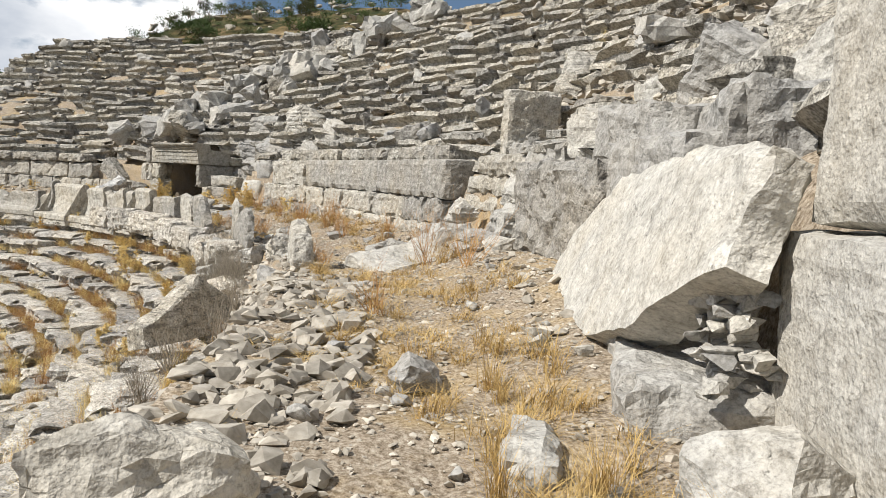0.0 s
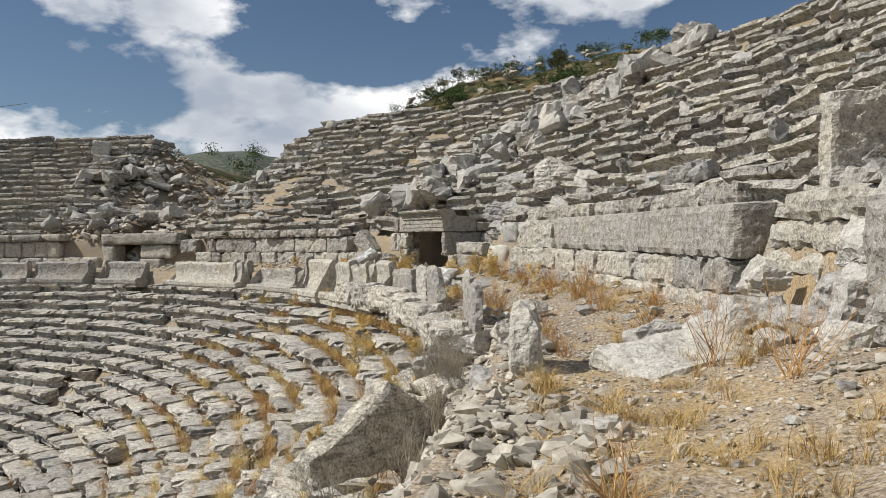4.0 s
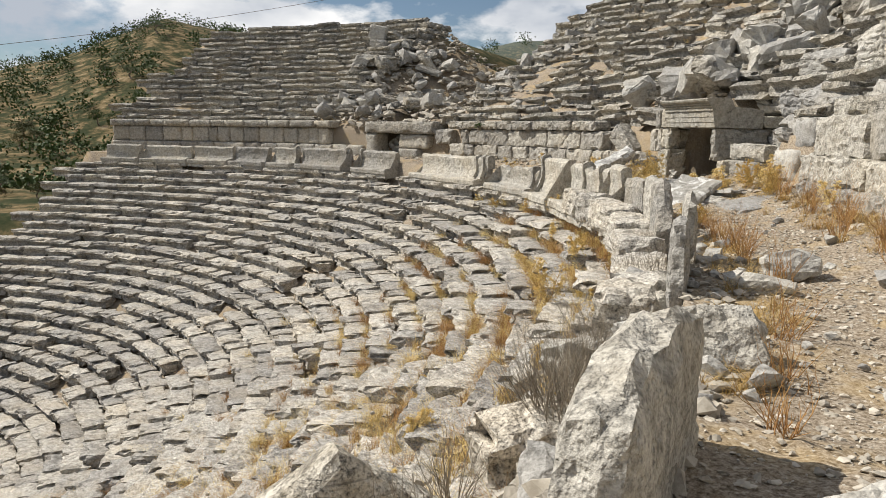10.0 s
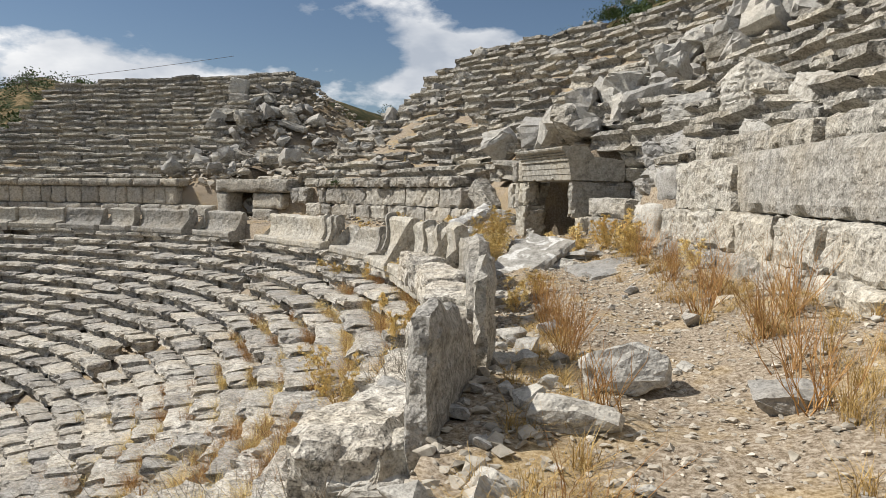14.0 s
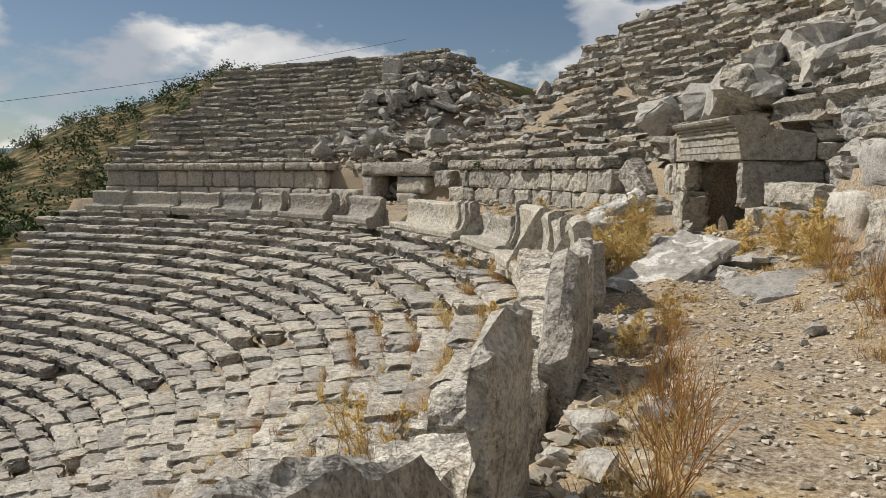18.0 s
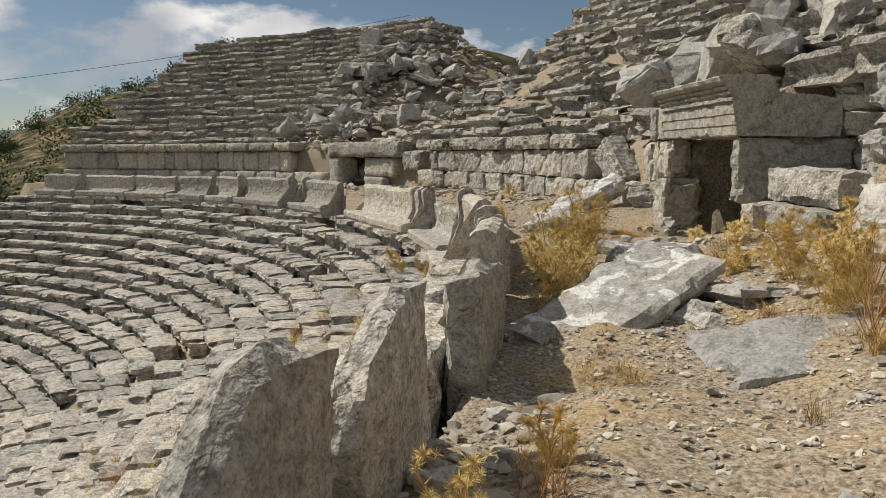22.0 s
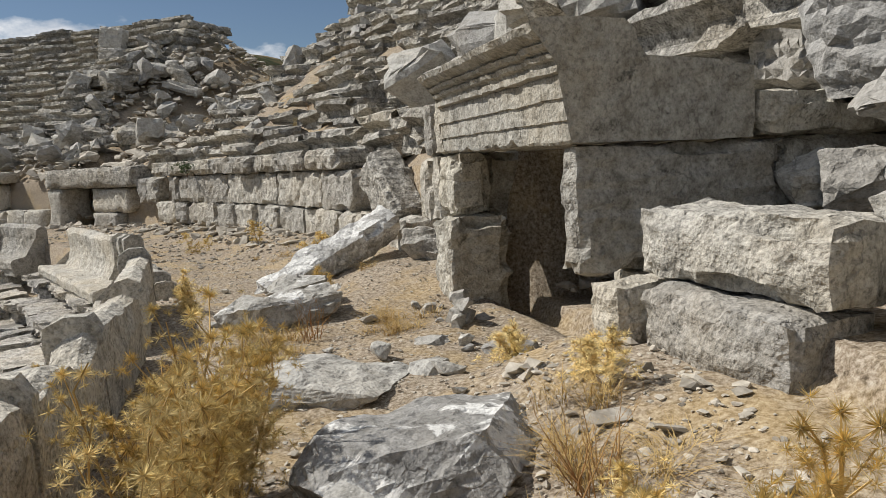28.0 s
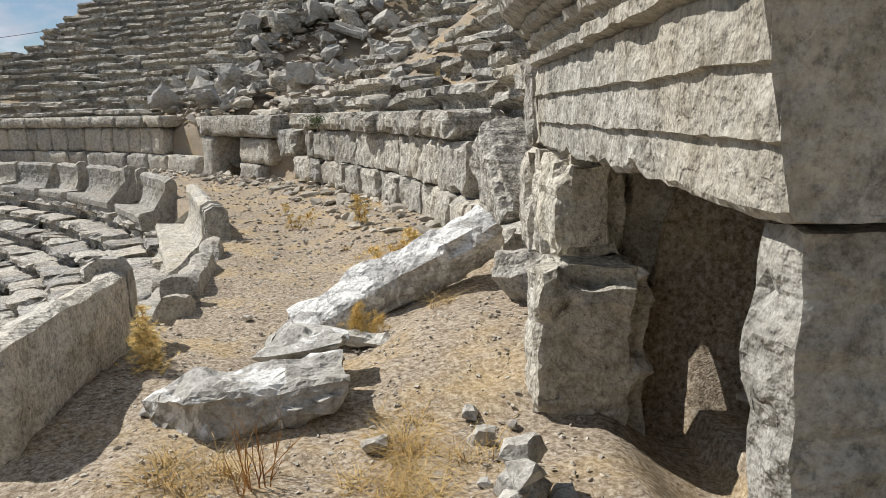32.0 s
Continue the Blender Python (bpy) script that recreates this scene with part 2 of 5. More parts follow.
M_BARK = plain("tree_bark", (0.12, 0.09, 0.065), (0.2, 0.16, 0.12), 8.0, 0.9, 0.3)

# ---- plan: the theatre is laid out round one centre ----
CX, CY = -33.79, 5.93
R_WALL, R_BENCH = 35.5, 32.3
ROW_D, ROW_H = 0.70, 0.40
UP_D, UP_H, UP_R0, UP_Z0 = 0.635, 0.445, 36.1, 2.2
END_A = 123.5


def polar(r, a, z=0.0):
    return Vector((CX + r * math.cos(radians(a)), CY + r * math.sin(radians(a)), z))


def seat(r, a, z, turn=0.0, tip=0.0, lean=0.0):
    """Pose at radius r and angle a: x along the row, y outwards. turn, tip and lean in degrees."""
    v = polar(r, a, z)
    return pose(v.x, v.y, v.z, tip, lean, a - 90 + turn)


def smooth(a, b, x):
    t = np.clip((x - a) / (b - a), 0, 1)
    return t * t * (3 - 2 * t)


def floor_height(r, a):
    """The diazoma floor: earth and rubble, higher by the wall, and by the near door."""
    base = np.interp(a, [-20, -8, 2, 6, 10, 13, 16, 19, 23, 27, 31, 36, 39, 42, 46, 50, 55, 62, 72, 90, 123], [0.25, 0.25, 0.36, 0.34, 0.25, 0.12, 0.02, 0.02, 0.08, 0.09, 0.08, 0.1, 0.13, 0.18, 0.2, 0.24, 0.22, 0.15, 0.05, 0.0, 0.0])
    out = np.interp(a, [-20, -4, 2, 10, 20, 35, 41, 44, 45.6, 46.4, 50.4, 51.6, 55, 70, 90], [0.1, 0.12, 0.4, 0.45, 0.5, 0.4, 0.42, 0.48, 0.4, 0.1, 0.1, 0.3, 0.35, 0.3, 0.1])
    base = base - 0.2 * smooth(33.1, 32.3, r) * np.interp(a, [24, 30, 44, 52], [0, 1, 1, 0])
    return base + out * smooth(33.6, 35.6, r)


def ruin(a):
    return np.exp(-((a - 87.5) / 6.5) ** 2) * 3.8 + np.exp(-((a - 52) / 6.0) ** 2) * 0.5


def terrain(r, a):
    r, a = np.asarray(r, float), np.asarray(a, float)
    low = -0.62 - (32.0 - r) * ROW_H / ROW_D - 0.42
    low = np.maximum(low, -14.5)
    mid = floor_height(r, a)
    up = UP_Z0 - 0.5 + (np.clip(r, 0, 47.0) - UP_R0) * UP_H / UP_D - ruin(a) * smooth(37, 42, r)
    brink = np.where(a > 55.2, 32.3, np.where(a > 38, 32.05, 32.0))
    z = np.where(r < brink, low, np.where(r < 35.75, mid, np.where(r < 36.1, mid + (up - mid) * smooth(35.75, 36.1, r), up)))
    tunnel = ((a > 45.9) & (a < 50.9) & (r < 38.6)) | ((a > 86.1) & (a < 88.9) & (r < 38.0))
    nook = (a > 42.0) & (a < 46.2) & (r < 38.3) & (r > 35.3)
    z = np.where(nook, np.minimum(z, 0.85), z)
    z = np.where(tunnel & (r > 35.2), np.minimum(z, 0.36 - 0.3 * smooth(35.4, 36.0, r)), z)
    # a rubble bank runs down from the walk where the benches are gone
    edge = smooth(30.6, 32.4, r) * (1 - smooth(17, 21, a))
    z = np.where((r > 30.6) & (r < 32.4), np.maximum(z * (r >= 32.0) + low * (r < 32.0), low + 0.35 + (mid - low - 0.35) * edge) * (a < 21) + z * (a >= 21), z)
    # crest behind the rim, then falling land
    hill = 4.3 * smooth(47, 57, a) * (1 - smooth(73, 86, a)) * smooth(49, 57, r)
    back = np.where(r > 47.0, 9.2 + hill - 0.1 * (np.clip(r, 47, 400) - 47) * smooth(52, 120, r) - (ruin(a) + 4.0 * np.exp(-((a - 90) / 6.5) ** 2) * smooth(47, 50, r)) * (1 - smooth(150, 300, r)), z)
    z = np.where(r > 47.0, back, z)
    # open land past the ends of the seating
    wild = -6.0 - 0.03 * (np.clip(r, 36, 900) - 36) + smooth(90, 290, r) * np.interp(a, [118, 124, 135, 146, 150, 153, 157, 160, 164, 168, 178], [8, 20, 44, 53, 45, 38, 34, 26, 15, 9, 4])
    end = END_A - 0.44 * np.clip(r - 36.1, 0, 11)
    f = np.maximum(smooth(end + 0.1, end + 1.6, a), smooth(-24, -30, a))
    bank = np.where(r < 60, np.minimum(z - 2.0, wild + 2.0), wild)
    z = z * (1 - f) + bank * f
    # far ridges
    far = smooth(450, 1000, r) * (96 * np.exp(-((a - 121) / 11.0) ** 2) + 70 * np.exp(-((a - 100) / 14.0) ** 2) + 62 * smooth(900, 2500, r) * np.exp(-((a - 172) / 22.0) ** 2) + 25)
    return z + far


def grid_mesh(name, xs, ys, zs):
    n, m = zs.shape
    verts = np.stack([xs, ys, zs], -1).reshape(-1, 3)
    i = np.arange(n * m).reshape(n, m)
    quads = np.stack([i[:-1, :-1], i[1:, :-1], i[1:, 1:], i[:-1, 1:]], -1).reshape(-1, 4)
    me = bpy.data.meshes.new(name)
    me.from_pydata(verts.tolist(), [], quads.tolist())
    me.polygons.foreach_set("use_smooth", [True] * len(me.polygons))
    me.update()
    return me


def build_ground(material):
    rr = np.concatenate([[0.01, 4, 8, 12], np.arange(14, 31.4, 0.7), np.arange(31.4, 36.3, 0.1), np.arange(36.6, 52, 0.6), np.geomspace(52.5, 4000, 46)])
    aa = np.concatenate([np.arange(-180, -26, 4), np.arange(-26, -14, 1), np.arange(-14, 72, 0.22), np.arange(72, 130, 0.8), np.arange(130, 180.1, 2)])
    aa[-1] = 180
    R, A = np.meshgrid(rr, aa, indexing="ij")
    Z = terrain(R, A)
    X, Y = CX + R * np.cos(np.radians(A)), CY + R * np.sin(np.radians(A))
    bumps = np.zeros_like(Z)
    for i in range(R.shape[0]):
        r = rr[i]
        if r < 31 or r > 400:
            amp = 6.0 if r > 400 else 0.0
            if amp == 0:
                continue
            for j in range(R.shape[1]):
                bumps[i, j] = amp * noise.fractal(Vector((X[i, j], Y[i, j], 3)) * 0.006, 1.0, 2.0, 4)
            continue
        near = r < 36.2
        for j in range(R.shape[1]):
            v = Vector((X[i, j], Y[i, j], 0.0))
            bumps[i, j] = 0.07 * noise.fractal(v * 0.9, 1.0, 2.0, 4) + 0.025 * noise.fractal(v * 5.0, 1.0, 2.0, 2) if near else 0.5 * noise.fractal(v * 0.15, 1.0, 2.0, 4)
    me = grid_mesh("ground", X, Y, Z + bumps)
    me.materials.append(material)
    return tagged(new("ground", me), "dry stony earth and hillside with pale rubble", "ground", "", "structure")


def floor_at(r, a):
    v = polar(r, a)
    return float(terrain(r, a) if 30.6 < r < 32.4 else floor_height(np.float64(r), np.float64(a))) + 0.07 * noise.fractal(Vector((v.x, v.y, 0)) * 0.9, 1.0, 2.0, 4)


def part(name, data, material, parent=None, label="", m=None):
    """Links a bmesh or mesh as one object, under a thing or a part."""
    if isinstance(data, bmesh.types.BMesh):
        me = bpy.data.meshes.new(name)
        data.to_mesh(me)
        data.free()
    else:
        me = data
    if material is not None and not me.materials:
        me.materials.append(material)
    ob = new(name, me)
    if parent is not None:
        ob.parent = parent
    if m is not None:
        ob.matrix_basis = m
    if label:
        ob["label"] = label
    return ob


def crease(bm, degrees=38):
    lim = radians(degrees * 0.42)
    for f in bm.faces:
        f.smooth = True
    for e in bm.edges:
        if len(e.link_faces) == 2 and e.calc_face_angle(0) > lim:
            e.smooth = False


def box_bm(nx, ny, nz):
    """A unit box of nx x ny x nz cells, from -0.5 to 0.5, with its base at z = 0."""
    bm = bmesh.new()
    grid = {}

    def vert(i, j, k):
        key = (i, j, k)
        if key not in grid:
            grid[key] = bm.verts.new((i / nx - 0.5, j / ny - 0.5, k / nz))
        return grid[key]

    def sheet(na, nb, put, flip):
        for a in range(na):
            for b in range(nb):
                q = [put(a, b), put(a + 1, b), put(a + 1, b + 1), put(a, b + 1)]
                bm.faces.new(q[::-1] if flip else q)

    for k, flip in ((0, True), (nz, False)):
        sheet(nx, ny, lambda a, b: vert(a, b, k), flip)
    for j, flip in ((0, False), (ny, True)):
        sheet(nx, nz, lambda a, b: vert(a, j, b), flip)
    for i, flip in ((0, True), (nx, False)):
        sheet(ny, nz, lambda a, b: vert(i, a, b), flip)
    return bm


def weather(bm, size, seed, wear=0.03, chips=0.05, grain=3.0, round_edge=0.015):
    """Scales a unit box to size and wears it: chipped edges, broken corners, uneven faces."""
    off = Vector((seed * 7.31, seed * 3.7, seed * 1.93))
    sx, sy, sz = size
    c = Vector((0, 0, sz / 2))
    for v in bm.verts:
        u = v.co.copy()
        edge = sum(1 for k in (abs(u.x) * 2, abs(u.y) * 2, abs(u.z - 0.5) * 2) if k > 0.98)
        p = Vector((u.x * sx, u.y * sy, u.z * sz))
        n = noise.noise_vector(p * grain + off) * wear + noise.noise_vector(p * grain * 3.3 + off) * wear * 0.55
        if edge >= 2:
            way = Vector((-math.copysign(1, u.x) * (abs(u.x) > 0.49), -math.copysign(1, u.y) * (abs(u.y) > 0.49), -math.copysign(1, u.z - 0.5) * (abs(u.z - 0.5) > 0.49)))
            bite = max(0.0, noise.noise(p * grain * 0.8 + off * 1.7) + 0.05) ** 1.5 * chips * 4 + max(0.0, noise.noise(p * grain * 3.0 + off)) * chips
            p += way * (round_edge + bite)
        v.co = p + n
    crease(bm)
    return bm


def roughen(bm, edge, amp, seed, strata=0.5):
    """Splits the faces of a near stone and wears them: fine relief, pits, ledges along the bedding."""
    for _ in range(3):
        long = [e for e in bm.edges if e.calc_length() > edge * 1.6]
        if not long or len(bm.faces) > 16000:
            break
        bmesh.ops.subdivide_edges(bm, edges=long, cuts=1, use_grid_fill=True)
        bmesh.ops.triangulate(bm, faces=[f for f in bm.faces if len(f.verts) > 4])
    bm.normal_update()
    off = Vector((seed * 0.37, seed * 0.91, seed * 0.53))
    moves = []
    for v in bm.verts:
        p = v.co + off
        d = noise.fractal(p * 4.0, 0.75, 2.1, 5) * amp
        pit = noise.noise(p * 13.0)
        if pit > 0.25:
            d -= (pit - 0.25) * amp * 1.6
        if strata:
            bed = noise.noise(Vector((p.x * 0.9, p.y * 0.9, p.z * 11.0)))
            d += (0.6 if bed > 0.05 else -0.6) * amp * strata * (1 - abs(v.normal.z))
        moves.append(v.normal * d)
    for v, m in zip(bm.verts, moves):
        v.co += m
    for f in bm.faces:
        f.smooth = False
    return bm


def block_mesh(name, size, seed, cells=(6, 3, 3), wear=0.025, chips=0.05, grain=3.0, material=None, fine=0.0, amp=0.025):
    bm = weather(box_bm(*cells), size, seed, wear, chips, grain)
    if fine:
        roughen(bm, fine, amp, seed)
    me = bpy.data.meshes.new(name)
    bm.to_mesh(me)
    bm.free()
    if material is not None:
        me.materials.append(material)
    return me


def rock_bm(size, seed, points=16, rough=0.06, cuts=3, square=0.5):
    """An angular boulder: hull of scattered points, split and roughened."""
    rng = random.Random(seed)
    bm = bmesh.new()
    for _ in range(points):
        d = [rng.uniform(-1, 1) for _ in range(3)]
        top = max(abs(c) for c in d)
        length = math.sqrt(sum(c * c for c in d))
        k = 1 / (top * square + length * (1 - square)) * rng.uniform(0.85, 1.0)
        bm.verts.new((d[0] * k * 0.5, d[1] * k * 0.5, d[2] * k * 0.5 + 0.5))
    bmesh.ops.convex_hull(bm, input=bm.verts[:])
    loose = [v for v in bm.verts if not v.link_faces]
    bmesh.ops.delete(bm, geom=loose, context="VERTS")
    if cuts:
        bmesh.ops.subdivide_edges(bm, edges=bm.edges[:], cuts=cuts, use_grid_fill=True)
        bmesh.ops.triangulate(bm, faces=bm.faces[:])
    off = Vector((seed * 1.7, seed * 2.9, seed * 0.7))
    for v in bm.verts:
        v.co = Vector((v.co.x * size[0], v.co.y * size[1], v.co.z * size[2]))
        s = min(size)
        v.co += noise.noise_vector(v.co * (1.6 / s) + off) * rough * s + noise.noise_vector(v.co * (5.0 / s) + off) * rough * 0.4 * s
    crease(bm, 30)
    return bm


def rock_mesh(name, size, seed, material, fine=0.0, amp=0.03, **kw):
    bm = rock_bm(size, seed, **kw)
    if fine:
        roughen(bm, fine, amp, seed, 0.9)
    me = bpy.data.meshes.new(name)
    bm.to_mesh(me)
    bm.free()
    me.materials.append(material)
    return me


# ground material: dusty earth on the walk, dry scrub on the hills, painted haze far off
def ground_material():
    m, nt, bsdf = node_mat("stony_earth")
    p = place_vector(nt)
    mid = noise_node(nt, 1.1, 7, 0.65, p)
    fine = noise_node(nt, 26.0, 8, 0.78, p)
    earth = ramp_node(nt, fine, [(0.36, (0.085, 0.066, 0.045)), (0.48, (0.25, 0.2, 0.145)), (0.62, (0.46, 0.405, 0.325))])
    straw = ramp_node(nt, fine, [(0.3, (0.26, 0.17, 0.07)), (0.7, (0.58, 0.43, 0.2))])
    col = mix_node(nt, ramp_node(nt, mid, [(0.48, (0, 0, 0)), (0.66, (0.5, 0.5, 0.5))]), earth, straw)
    wide = noise_node(nt, 0.035, 8, 0.62, p)
    scrub = ramp_node(nt, noise_node(nt, 0.25, 8, 0.7, p), [(0.4, (0.03, 0.04, 0.018)), (0.49, (0.065, 0.062, 0.03)), (0.56, (0.17, 0.125, 0.065)), (0.7, (0.33, 0.26, 0.16))])
    g = nt.nodes.new("ShaderNodeNewGeometry")
    d = nt.nodes.new("ShaderNodeVectorMath")
    d.operation = "DISTANCE"
    d.inputs[1].default_value = (CX, CY, 0)
    nt.links.new(g.outputs["Position"], d.inputs[0])
    far = nt.nodes.new("ShaderNodeMapRange")
    far.inputs[1].default_value, far.inputs[2].default_value = 45.5, 50.0
    nt.links.new(d.outputs["Value"], far.inputs[0])
    side = nt.nodes.new("ShaderNodeVectorMath")
    side.operation = "DOT_PRODUCT"
    side.inputs[1].default_value = (-math.sin(radians(END_A)), math.cos(radians(END_A)), 0)
    rel = nt.nodes.new("ShaderNodeVectorMath")
    rel.operation = "SUBTRACT"
    rel.inputs[1].default_value = (CX, CY, 0)
    nt.links.new(g.outputs["Position"], rel.inputs[0])
    nt.links.new(rel.outputs[0], side.inputs[0])
    past = nt.nodes.new("ShaderNodeMapRange")
    past.inputs[1].default_value, past.inputs[2].default_value = 0.2, 1.2
    nt.links.new(side.outputs["Value"], past.inputs[0])
    col = mix_node(nt, math_node(nt, "MAXIMUM", far.outputs[0], past.outputs[0]), col, scrub)
    # distance haze put into the colour: blends to blue-green from 400 m out
    far_haze = nt.nodes.new("ShaderNodeMapRange")
    far_haze.inputs[1].default_value, far_haze.inputs[2].default_value = 400.0, 1500.0
    nt.links.new(d.outputs["Value"], far_haze.inputs[0])
    col = mix_node(nt, far_haze.outputs[0], col, (0.1, 0.14, 0.14))
    nt.links.new(col, bsdf.inputs["Base Color"])
    bsdf.inputs["Roughness"].default_value = 1.0
    bsdf.inputs["Specular IOR Level"].default_value = 0.05
    n = bump_node(nt, noise_node(nt, 18.0, 4, 0.6, p), 0.5, 0.02)
    n = bump_node(nt, noise_node(nt, 80.0, 2, 0.5, p), 0.6, 0.008, n)
    nt.links.new(n, bsdf.inputs["Normal"])
    return m


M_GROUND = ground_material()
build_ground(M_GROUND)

# ---- seating ----
rng = random.Random(11)
SEAT_MESHES = []
for i in range(18):
    bm = box_bm(10, 4, 4)
    for v in bm.verts:  # the lip stands out over a hollowed front
        if v.co.y < -0.49 and v.co.z < 0.6:
            v.co.y += 0.27 if v.co.z > 0.1 else 0.2
    weather(bm, (1.0, 1.0, 1.0), i + 1, 0.055, 0.12, 2.6, 0.01)
    roughen(bm, 9.0, 0.05, i, 0.5)
    me = bpy.data.meshes.new("seat_block")
    bm.to_mesh(me)
    bm.free()
    SEAT_MESHES.append(me)
LOW_MESHES = [m.copy() for m in SEAT_MESHES]
for m in SEAT_MESHES:
    m.materials.append(M_UPPER)
for m in LOW_MESHES:
    m.materials.append(M_SEAT)


def seat_row(name, r_front, z_top, depth, height, a0, a1, meshes, label, loose, gaps, length, skip=None):
    row = tagged(new(name), label, "seat row", "rows of stone seats")
    row.empty_display_size = 0.1
    row.matrix_basis = seat(r_front, (a0 + a1) / 2, z_top - height)
    inv = row.matrix_basis.inverted()
    a = a0
    while a < a1:
        ln = length * rng.uniform(0.45, 1.5)
        da = math.degrees(ln / r_front)
        am = a + da / 2
        k = loose(am)
        a += da + (rng.uniform(0, 0.5) * k / r_front * 57 if rng.random() < 0.4 else 0)
        if rng.random() < gaps(am) or (skip and skip(am, r_front)):
            continue
        m = seat(r_front + depth * 0.62 + rng.gauss(0, 0.045 + 0.11 * k), am, z_top - height * 1.25 + rng.gauss(0, 0.025 + 0.06 * k), rng.gauss(0, 1.5 + 5.5 * k), rng.gauss(0.6, 1.6 + 4.5 * k), rng.gauss(0, 0.8 + 4 * k))
        m = m @ Matrix.Diagonal((ln * 0.985, depth * rng.uniform(1.2, 1.4), height * rng.uniform(1.18, 1.3), 1))
        part("seat_block", rng.choice(meshes), None, row, "", inv @ m)
    return row


low_loose = lambda a: float(np.interp(a, [-12, 15, 40, 60, 123], [1.0, 0.9, 0.45, 0.15, 0.08]))
low_gaps = lambda a: float(np.interp(a, [-12, 25, 50, 123], [0.10, 0.06, 0.03, 0.012]))
for k in range(30):
    seat_row("lower_seat_row", 31.3 - k * ROW_D, -0.6 - k * ROW_H, ROW_D, ROW_H, -14, END_A + rng.uniform(-0.6, 0.4), LOW_MESHES, "curved row of weathered grey limestone seat blocks", low_loose, low_gaps, 1.25, lambda a, r: r > 30.2 and a < 9)
up_loose = lambda a: float(np.interp(a, [-12, 10, 20, 45, 52, 60, 68, 90, 98, 123], [1.0, 0.9, 0.6, 0.6, 0.8, 0.7, 0.5, 0.6, 0.35, 0.3]))
up_gaps = lambda a: float(np.interp(a, [-12, 12, 20, 66, 80, 92, 98, 123], [0.4, 0.25, 0.1, 0.1, 0.15, 0.3, 0.03, 0.02]))
over_door = lambda a, r: 43.0 < a < 52.6 and r < 37.2
slide = lambda a, r: abs(a - 55.5 + 0.95 * (r - 37.2)) < 3.2
breach = lambda a, r: over_door(a, r) or 80.5 - (r - 36) * 0.15 < a < 94.5 + (r - 36) * 0.25 or (slide(a, r) and rng.random() < 0.6)
for k in range(17):
    seat_row("upper_seat_row", UP_R0 + k * UP_D, UP_Z0 + 0.25 + k * UP_H, UP_D, UP_H, -14 if k < 9 else 6, END_A - 0.6 - 0.29 * k + rng.uniform(-0.5, 0.3), SEAT_MESHES, "curved row of dark weathered limestone seat blocks, partly displaced", up_loose, up_gaps, 1.45, breach)

# ---- walls of the walkway ----
wrng = random.Random(5)


def cells_for(size, step=0.13):
    return tuple(max(2, min(44, int(round(s / step)))) for s in size)


def block(name, size, seed, material, m, parent=None, wear=0.02, chips=0.035, grain=3.2, label="", step=0.13, fine=0.0, amp=0.025):
    me = block_mesh(name, size, seed, cells_for(size, step), wear, chips, grain, material, fine, amp)
    return part(name, me, None, parent, label, m)


def wall_thing(name, label):
    ob = tagged(new(name), label, "wall", "", "structure")
    ob.empty_display_size = 0.1
    return ob


def arc_block(parent, r, a0, a1, z0, z1, depth, material, turn=0.0, tip=0.0, wear=0.025, chips=0.04, name="ashlar_block", step=0.13, lean=0.0, fine=0.0, amp=0.025):
    """A block whose front stands at radius r, between two angles and two heights."""
    am = (a0 + a1) / 2
    size = (r * radians(a1 - a0) * 0.992, depth, z1 - z0 - 0.006)
    return block(name, size, wrng.randrange(9999), material, seat(r + depth / 2, am, z0, turn, tip, lean), parent, wear, chips, 3.2, "", step, fine, amp)


def course(parent, r, a0, a1, z0, z1, length, depth, material, jitter=0.02, wear=0.025, chips=0.04, name="ashlar_block", gaps=0.0, step=0.13, fine=0.0):
    a = a0
    while a < a1 - 0.3:
        da = min(math.degrees(length * wrng.uniform(0.65, 1.4) / r), a1 - a)
        if a1 - a - da < 0.5:
            da = a1 - a
        if wrng.random() >= gaps:
            arc_block(parent, r + wrng.gauss(0, jitter), a, a + da, z0 + wrng.uniform(-0.012, 0), z1, depth, material, wrng.gauss(0, 0.8), wrng.gauss(0, 0.6), wear, chips, name, step, 0.0, fine)
        a += da


long_wall = wall_thing("wall_long_blocks", "wall of long pale ashlar blocks over rough footing stones")
arc_block(long_wall, 35.45, 16.8, 24.6, 1.31, 2.17, 0.7, M_ASHLAR, wear=0.015, fine=0.07, amp=0.012)
arc_block(long_wall, 35.47, 24.6, 33.4, 1.31, 2.16, 0.7, M_ASHLAR, wear=0.015, fine=0.07, amp=0.012)
arc_block(long_wall, 35.5, 33.4, 37.4, 1.2, 2.12, 0.8, M_ASHLAR, wear=0.045, chips=0.06, fine=0.07)
course(long_wall, 35.42, 17.0, 38.0, 0.72, 1.3, 1.6, 0.8, M_ASHLAR, 0.03, 0.05, 0.05, "ashlar_block", 0, 0.09, fine=0.075)
course(long_wall, 35.34, 17.6, 38.0, -0.05, 0.74, 2.0, 0.8, M_ASHLAR, 0.05, 0.05, 0.05, "ashlar_block", 0, 0.09, fine=0.075)
course(long_wall, 35.75, 17.5, 37.0, 2.12, 2.5, 1.3, 0.6, M_UPPER, 0.07, 0.03, 0.06, fine=0.075)

